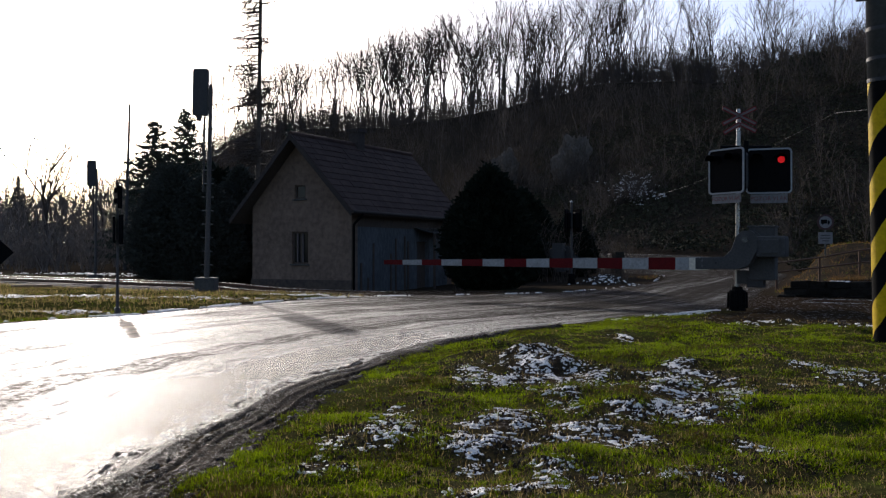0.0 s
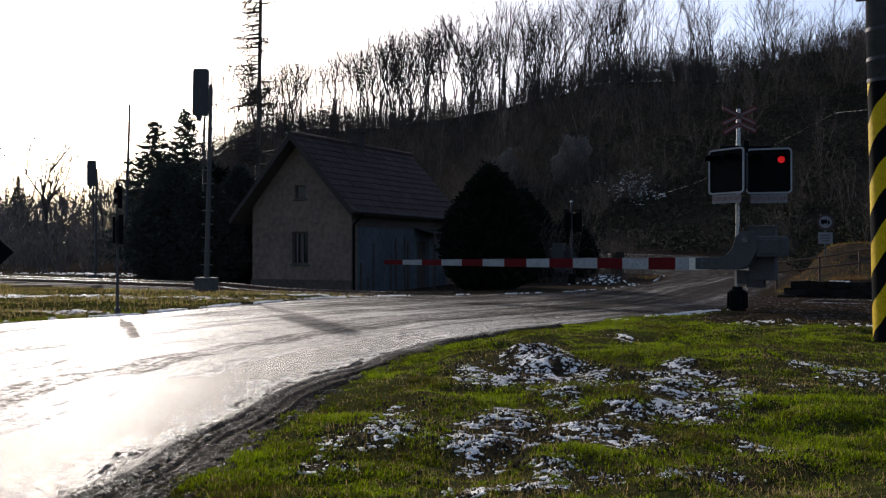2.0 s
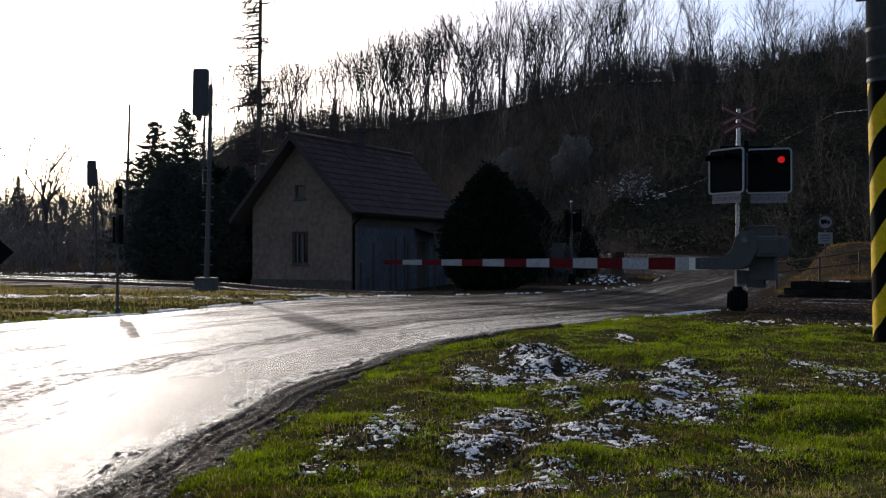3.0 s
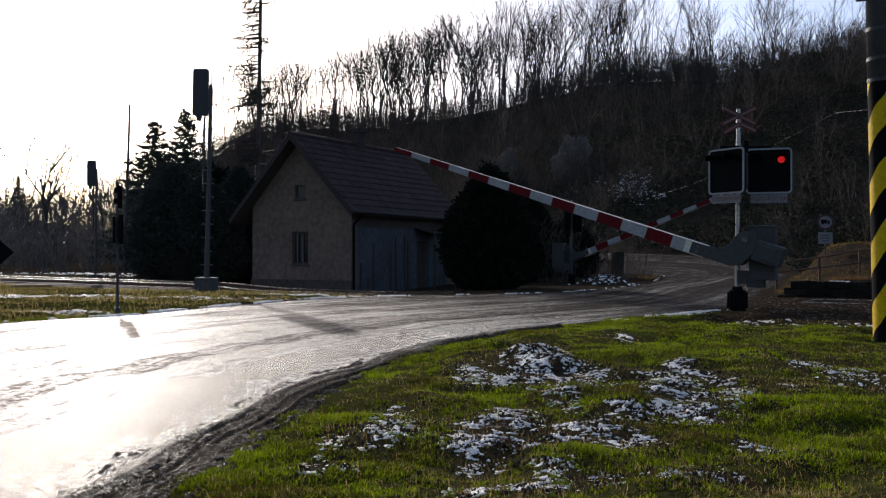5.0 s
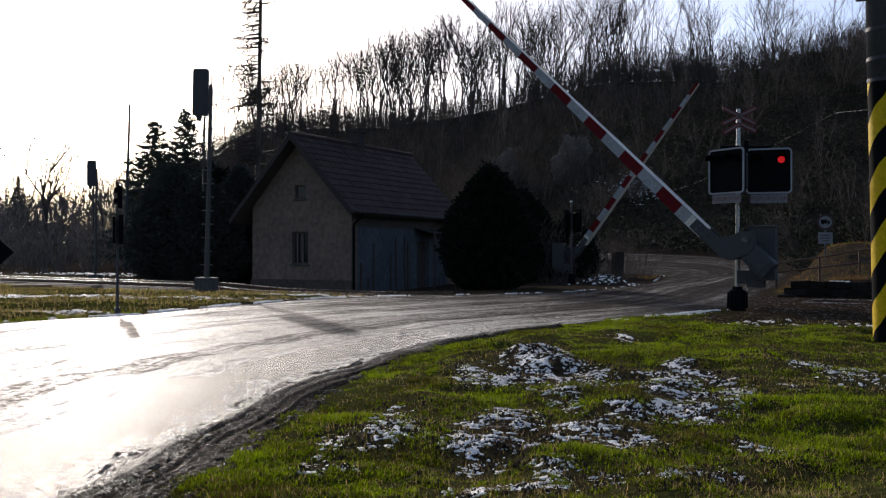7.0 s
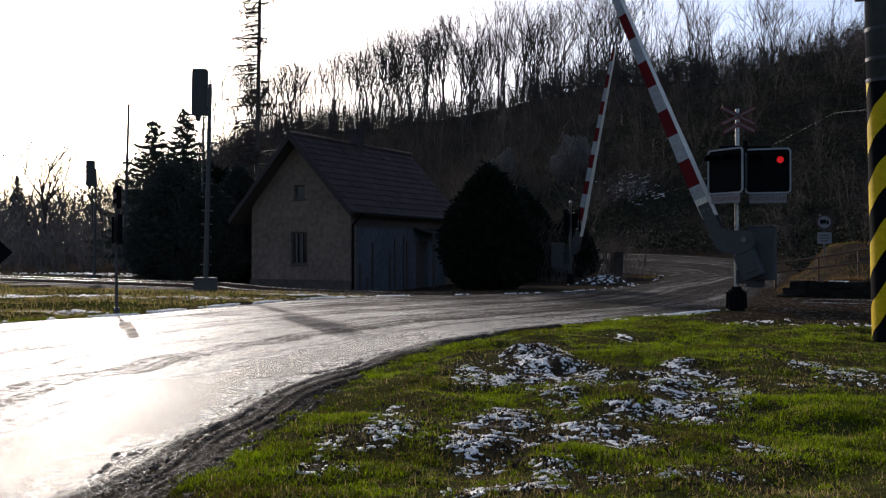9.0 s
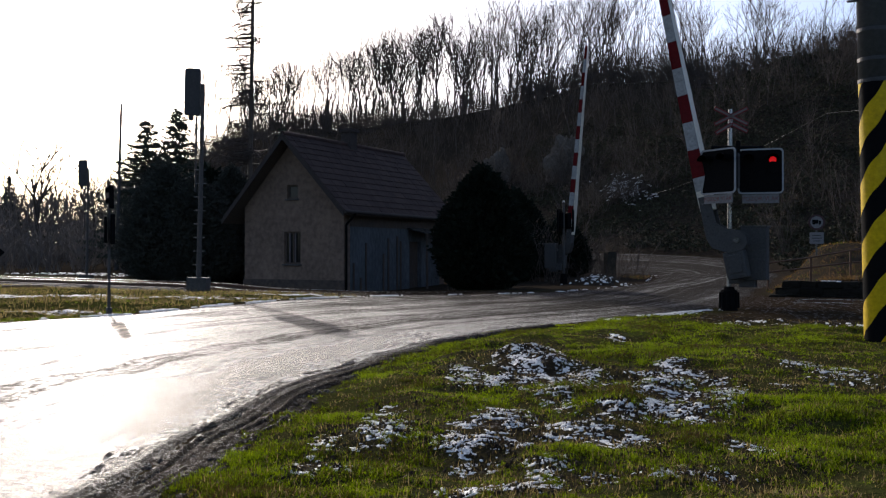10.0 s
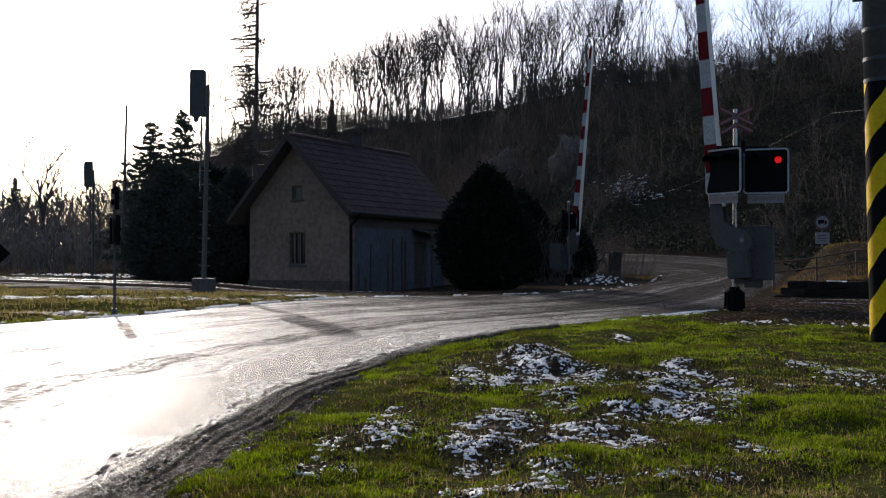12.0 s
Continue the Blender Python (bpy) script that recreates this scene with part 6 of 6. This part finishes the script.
def build_stone_post():
    x, y = 7.36, 38.3
    bm = boxed(-0.21, 0.21, -0.2, 0.2, -0.2, 1.18, bevel=0.05)
    for v in bm.verts:
        v.co += Vector((0.03 * noise.noise(v.co * 3), 0.03 * noise.noise(v.co * 3 + Vector((4, 0, 0))), 0.02))
    ob = part("stone_post", bm, M["dark_stone"])
    ob.matrix_basis = pose(x, y, ground_at(x, y), 0, 3, 12)
    return tagged(ob, "old dark stone post beside the bend", "stone post")


build_stone_post()


def build_outcrop(x, y, wide, tall, seed, label):
    """A pale bare rock face standing out of the slope."""
    bm = bmesh.new()
    bmesh.ops.create_icosphere(bm, subdivisions=5, radius=1.0)
    for v in bm.verts:
        p = v.co.copy()
        k = 1 + 0.45 * noise.noise(p * 1.5 + Vector((seed, 0, 0))) + 0.25 * noise.noise(p * 4 + Vector((0, seed, 0))) + 0.16 * noise.noise(Vector((p.x * 9, p.y * 9, p.z * 3))) + 0.12 * noise.noise(p * 17)
        v.co = Vector((p.x * wide * k, p.y * wide * 0.6 * k, p.z * tall * k))
    ob = part("rock_outcrop", bm, M["rock"], smooth_faces=False)
    ob.matrix_basis = pose(x, y, ground_at(x, y) + tall * 0.35, 0, 8, 20)
    return tagged(ob, label, "rock", "rocks on the hillside")


build_outcrop(6.05, 89.0, 1.4, 2.4, 3, "pale rounded rock face among the brush")
build_outcrop(12.0, 83.5, 1.7, 2.7, 5, "pale tall rock face among the brush")


def build_rock_brush():
    r = np.random.RandomState(31)
    shrubs = [shrub(600 + s, 2.6, stems=8, twig=0.012) for s in range(3)]
    places = []
    for cx, cy in ((6.0, 87.2), (11.6, 81.6), (15.4, 72.5)):
        for _ in range(24):
            x, y = cx + r.normal(0, 1.6), cy + r.uniform(-1.6, 0.8)
            places.append((x, y, r.uniform(0.6, 1.35)))
    joined("rock_brush", shrubs, settled(places), M["brush"], "dry stems before the rock faces", "brush", 33)


build_rock_brush()


def build_antenna():
    x, y = -17.6, 50
    g = ground_at(x, y)
    m = thing("thin_mast", pose(x, y, g, 0, 1.6, 0), "thin bare mast behind the bushes", "mast")
    part("pole", rodded((0, 0, -0.2), (0, 0, 9.35 - g), 0.12, 0.06, sides=8), M["dark_paint"], m)
    return m


build_antenna()


def single_tree(x, y, tall, seed, label, **kw):
    g = ground_at(x, y)
    t = thing("bare_tree", pose(x, y, g), label, "tree", "bare trees")
    (V, F), (W, G) = forked_tree(seed, tall, **kw)
    raw_mesh("trunk", V, F, M["bark"], t)
    tagged(raw_mesh("crown", W, G, M["twig"], t), kind="stuff")
    return t


single_tree(-33.2, 76, 12.1, 97, "forked bare tree beyond the railway", fork=0.22, girth=0.016, twig=0.032, spread=0.52, forks=4)
single_tree(-28.3, 78, 7.5, 92, "small bare tree beyond the railway", fork=0.3, girth=0.012, twig=0.032, spread=0.45, forks=3)


def build_ivy():
    """Low dark ivy and bramble leaves over the foot of the slope, and thicker shrubs along the crest."""
    rng = np.random.RandomState(141)
    n = 110000
    y = rng.uniform(46, 100, n)
    x = y * rng.uniform(0.10, 0.52, n)
    rd = road_distance(x, y)
    patch = grain_noise(x, y, 3.0, 142)
    keep = (rd < -0.6) & (patch + 0.10 > rng.uniform(0.35, 0.75, n)) & (hill(x, y) > 0.05) & (np.hypot(x - 15.9, (y - 74.6) / 2.5) > 1.2)
    x, y, patch = x[keep][:56000], y[keep][:56000], patch[keep][:56000]
    k = len(x)
    tall = np.clip(grain_noise(x, y, 1.1, 143) - 0.25, 0, 1) * 1.7
    c = np.stack([x, y, height(x[None, :], y[None, :])[0] + tall * rng.uniform(0.0, 1.0, k) ** 0.6], -1)
    out = rng.normal(0, 1, (k, 3)) + np.array([0, -0.3, 0.2])
    out /= np.linalg.norm(out, axis=1, keepdims=True)
    side = np.cross(out, rng.normal(0, 1, (k, 3)))
    side /= np.linalg.norm(side, axis=1, keepdims=True) + 1e-9
    size = rng.uniform(0.10, 0.24, (k, 1))
    V = np.stack([c - side * size * 0.4, c + side * size * 0.4, c + out * size], 1).reshape(-1, 3)
    tagged(raw_mesh("ivy", V, np.arange(k * 3).reshape(-1, 3), M["ivy"]), "low dark ivy and bramble on the slope", "ivy", kind="stuff")
    r = np.random.RandomState(144)
    shrubs = [shrub(800 + s, 3.6, stems=5, twig=0.022) for s in range(4)]
    places = []
    for lo, hi, count in ((28, 80, 190), (-12, 30, 170), (-55, -12, 90)):
        for _ in range(count):
            x, y = on_ridge(r.uniform(3, 15), r.uniform(lo, hi))
            places.append((x, y, r.uniform(0.35, 0.95)))
    joined("crest_shrubs", shrubs, settled(places), M["brush"], "dark leafless shrubs along the crest of the hill", "shrubs", 145)


build_ivy()


def build_left_woods():
    r = np.random.RandomState(77)
    shrubs = [shrub(140 + s, 3.0, stems=6, twig=0.03) for s in range(5)]
    places = []
    for _ in range(270):
        y = r.uniform(44, 105)
        x = -r.uniform(0.10, 0.62) * y - 4
        places.append((x, y, 0, r.uniform(0.35, 1.1) * (0.6 + y / 150)))
    for _ in range(130):
        y = r.uniform(80, 135)
        places.append((-r.uniform(0.28, 0.54) * y, y, 0, r.uniform(1.3, 2.6)))
    X, Y = np.array([[p[0] for p in places]]), np.array([[p[1] for p in places]])
    hs = height(X, Y)[0]
    joined("thicket", shrubs, [(x, y, z, s) for (x, y, _, s), z in zip(places, hs)], M["thicket"], "leafless brown thicket beyond the railway", "thicket", 6)
    trees = [forked_tree(200 + s, 10, fork=0.2, twig=0.022, spread=0.45, forks=4) for s in range(4)]
    spots = []
    for _ in range(100):
        y = r.uniform(100, 150)
        spots.append((-r.uniform(0.30, 0.62) * y, y, 0, r.uniform(0.7, 1.1)))
    hs = height(np.array([[s[0] for s in spots]]), np.array([[s[1] for s in spots]]))[0]
    spots = [(x, y, z, s) for (x, y, _, s), z in zip(spots, hs)]
    # Thicket colour in place of bark and twig: its paleness stands for haze.
    joined("far_wood_trunks", [t for t, c in trees], spots, M["thicket"], "trunks of a low distant leafless wood", "woods", 8)
    joined("far_wood_branches", [c for t, c in trees], spots, M["thicket"], "branches of a low distant leafless wood", "woods", 8)
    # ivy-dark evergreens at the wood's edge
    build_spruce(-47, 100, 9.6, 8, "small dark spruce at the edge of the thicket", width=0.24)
    for i, (x, y, rx, rz) in enumerate(((-18.6, 62, 2.2, 5.5), (-11.5, 46, 2.2, 5.0))):
        build_bush("evergreen_bush", x, y, rx, rz, 300 + i * 5, "dark evergreen at the edge of the thicket", 9000, 0.25, 0.7)


build_left_woods()


def build_dark_scrub():
    """Low scrub on the island and behind the far barrier."""
    r = np.random.RandomState(88)
    shrubs = [shrub(400 + s, 2.0, stems=9, twig=0.009) for s in range(4)]
    places = []
    for _ in range(300):
        x, y = r.uniform(-2, 10.5), r.uniform(30, 60)
        places.append((x, y, 0, r.uniform(0.4, 1.0) * (0.45 if y < 42 and x > 5.4 else 1.2)))
    X, Y = np.array([[p[0] for p in places]]), np.array([[p[1] for p in places]])
    hs, rd = height(X, Y)[0], road_distance(X, Y)[0]
    hx, hy = X[0] + 3.34, Y[0] - 33
    ux, uy = hx * 0.866 - hy * 0.5, hx * 0.5 + hy * 0.866
    free = (rd < -0.5) & ~((X[0] < 0.9) & (X[0] / Y[0] > -0.13)) & ~((np.abs(X[0] - 4.6) < 1.7) & (Y[0] < 36.5)) & ~((ux > -5.5) & (ux < 1.6) & (uy > -1) & (uy < 8.5)) & (np.hypot(X[0] - 4.7, Y[0] - 34.4) > 1.2)
    joined("dark_scrub", shrubs, [(x, y, z, s) for (x, y, _, s), z, k in zip(places, hs, free) if k], M["brush"], "low dark scrub by the bend of the road", "scrub", 9)
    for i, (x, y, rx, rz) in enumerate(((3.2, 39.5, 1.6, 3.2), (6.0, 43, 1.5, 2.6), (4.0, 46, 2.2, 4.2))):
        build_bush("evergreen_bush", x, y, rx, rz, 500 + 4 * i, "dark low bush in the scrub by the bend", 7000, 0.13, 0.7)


build_dark_scrub()


def build_diamond_sign():
    """A square sign set on its corner, seen from behind at the verge."""
    x, y = -8.02, 16.2
    g = ground_at(x, y)
    s = thing("road_sign", pose(x, y, g, 0, 0, 22), "diamond-shaped road sign seen dark from behind", "road sign")
    part("post", rodded((0, 0.02, -0.1), (0, 0.02, 1.25), 0.025, sides=8), M["mast_paint"], s)
    part("board", slab(bmesh.new(), [(-0.3, 0.98), (0, 0.68), (0.3, 0.98), (0, 1.28)], -0.008, 0.0), M["black"], s, "dark back of the board")
    return s


build_diamond_sign()


def build_plank():
    x, y = -12.0, 26.4
    ob = part("plank", boxed(-0.55, 0.55, -0.12, 0.12, 0.0, 0.09, bevel=0.012), M["dark_wood"])
    ob.matrix_basis = pose(x, y, ground_at(x, y), 0, 0, 25)
    return tagged(ob, "old dark plank lying in the verge grass", "plank")


build_plank()


# ---------------------------------------------------------------- movement
def motions():
    near_rows = [(0, 0), (3.3, 0), (3.7, 0.035), (4.2, 0.145), (5.0, 0.3213), (5.7, 0.481), (6.5, 0.662), (7.2, 0.8226), (8.0, 0.985), (8.8, 1.1365), (9.5, 1.268), (10.0, 1.372), (10.5, 1.462), (10.8, 1.497), (11.0, 1.4997), (12.0, 1.4997)]
    far_rows = [(0, 0), (3.3, 0), (3.6, 0.04), (4.1, 0.14), (5.0, 0.3727), (5.7, 0.568), (6.5, 0.7915), (7.2, 0.9586), (8.0, 1.145), (8.8, 1.3196), (9.3, 1.425), (9.6, 1.4600), (10.0, 1.4745), (12.0, 1.4745)]
    for arm, rows in ((near_arm, near_rows), (far_arm, far_rows)):
        walk(arm, [(t, pose(0, 0, 1.25, 0, -math.degrees(a), 0)) for t, a in rows])
    lit_left = [(0.3, 0.77), (1.38, 1.78), (2.4, 2.85), (3.4, 3.9), (4.4, 4.92), (5.43, 5.92), (6.45, 6.95), (7.5, 8.0), (8.5, 8.94), (9.53, 9.96), (10.58, 10.87)]
    lit_right = [(-1, 0.28), (0.8, 1.35), (1.87, 2.37), (2.88, 3.38), (3.92, 4.4), (4.95, 5.42), (5.95, 6.43), (6.98, 7.48), (8.02, 8.5), (8.95, 9.46), (9.99, 10.55), (11.63, 13)]
    for flag, x, spans in ((lens_covers[0], -0.20, lit_left), (lens_covers[1], 0.20, lit_right)):
        covers, clear = pose(x, 0, 0.19), pose(x, 0, -0.06)
        lit = lambda t: any(a <= t <= b for a, b in spans)
        rows = [(0, clear if lit(0) else covers)]
        for a, b in spans:
            for t, before, after in ((a, covers, clear), (b, clear, covers)):
                if 0.05 < t < 11.95:
                    rows += [(t - 0.034, before), (t + 0.034, after)]
        rows.append((12.0, clear if lit(12.0) else covers))
        walk(flag, rows)


motions()
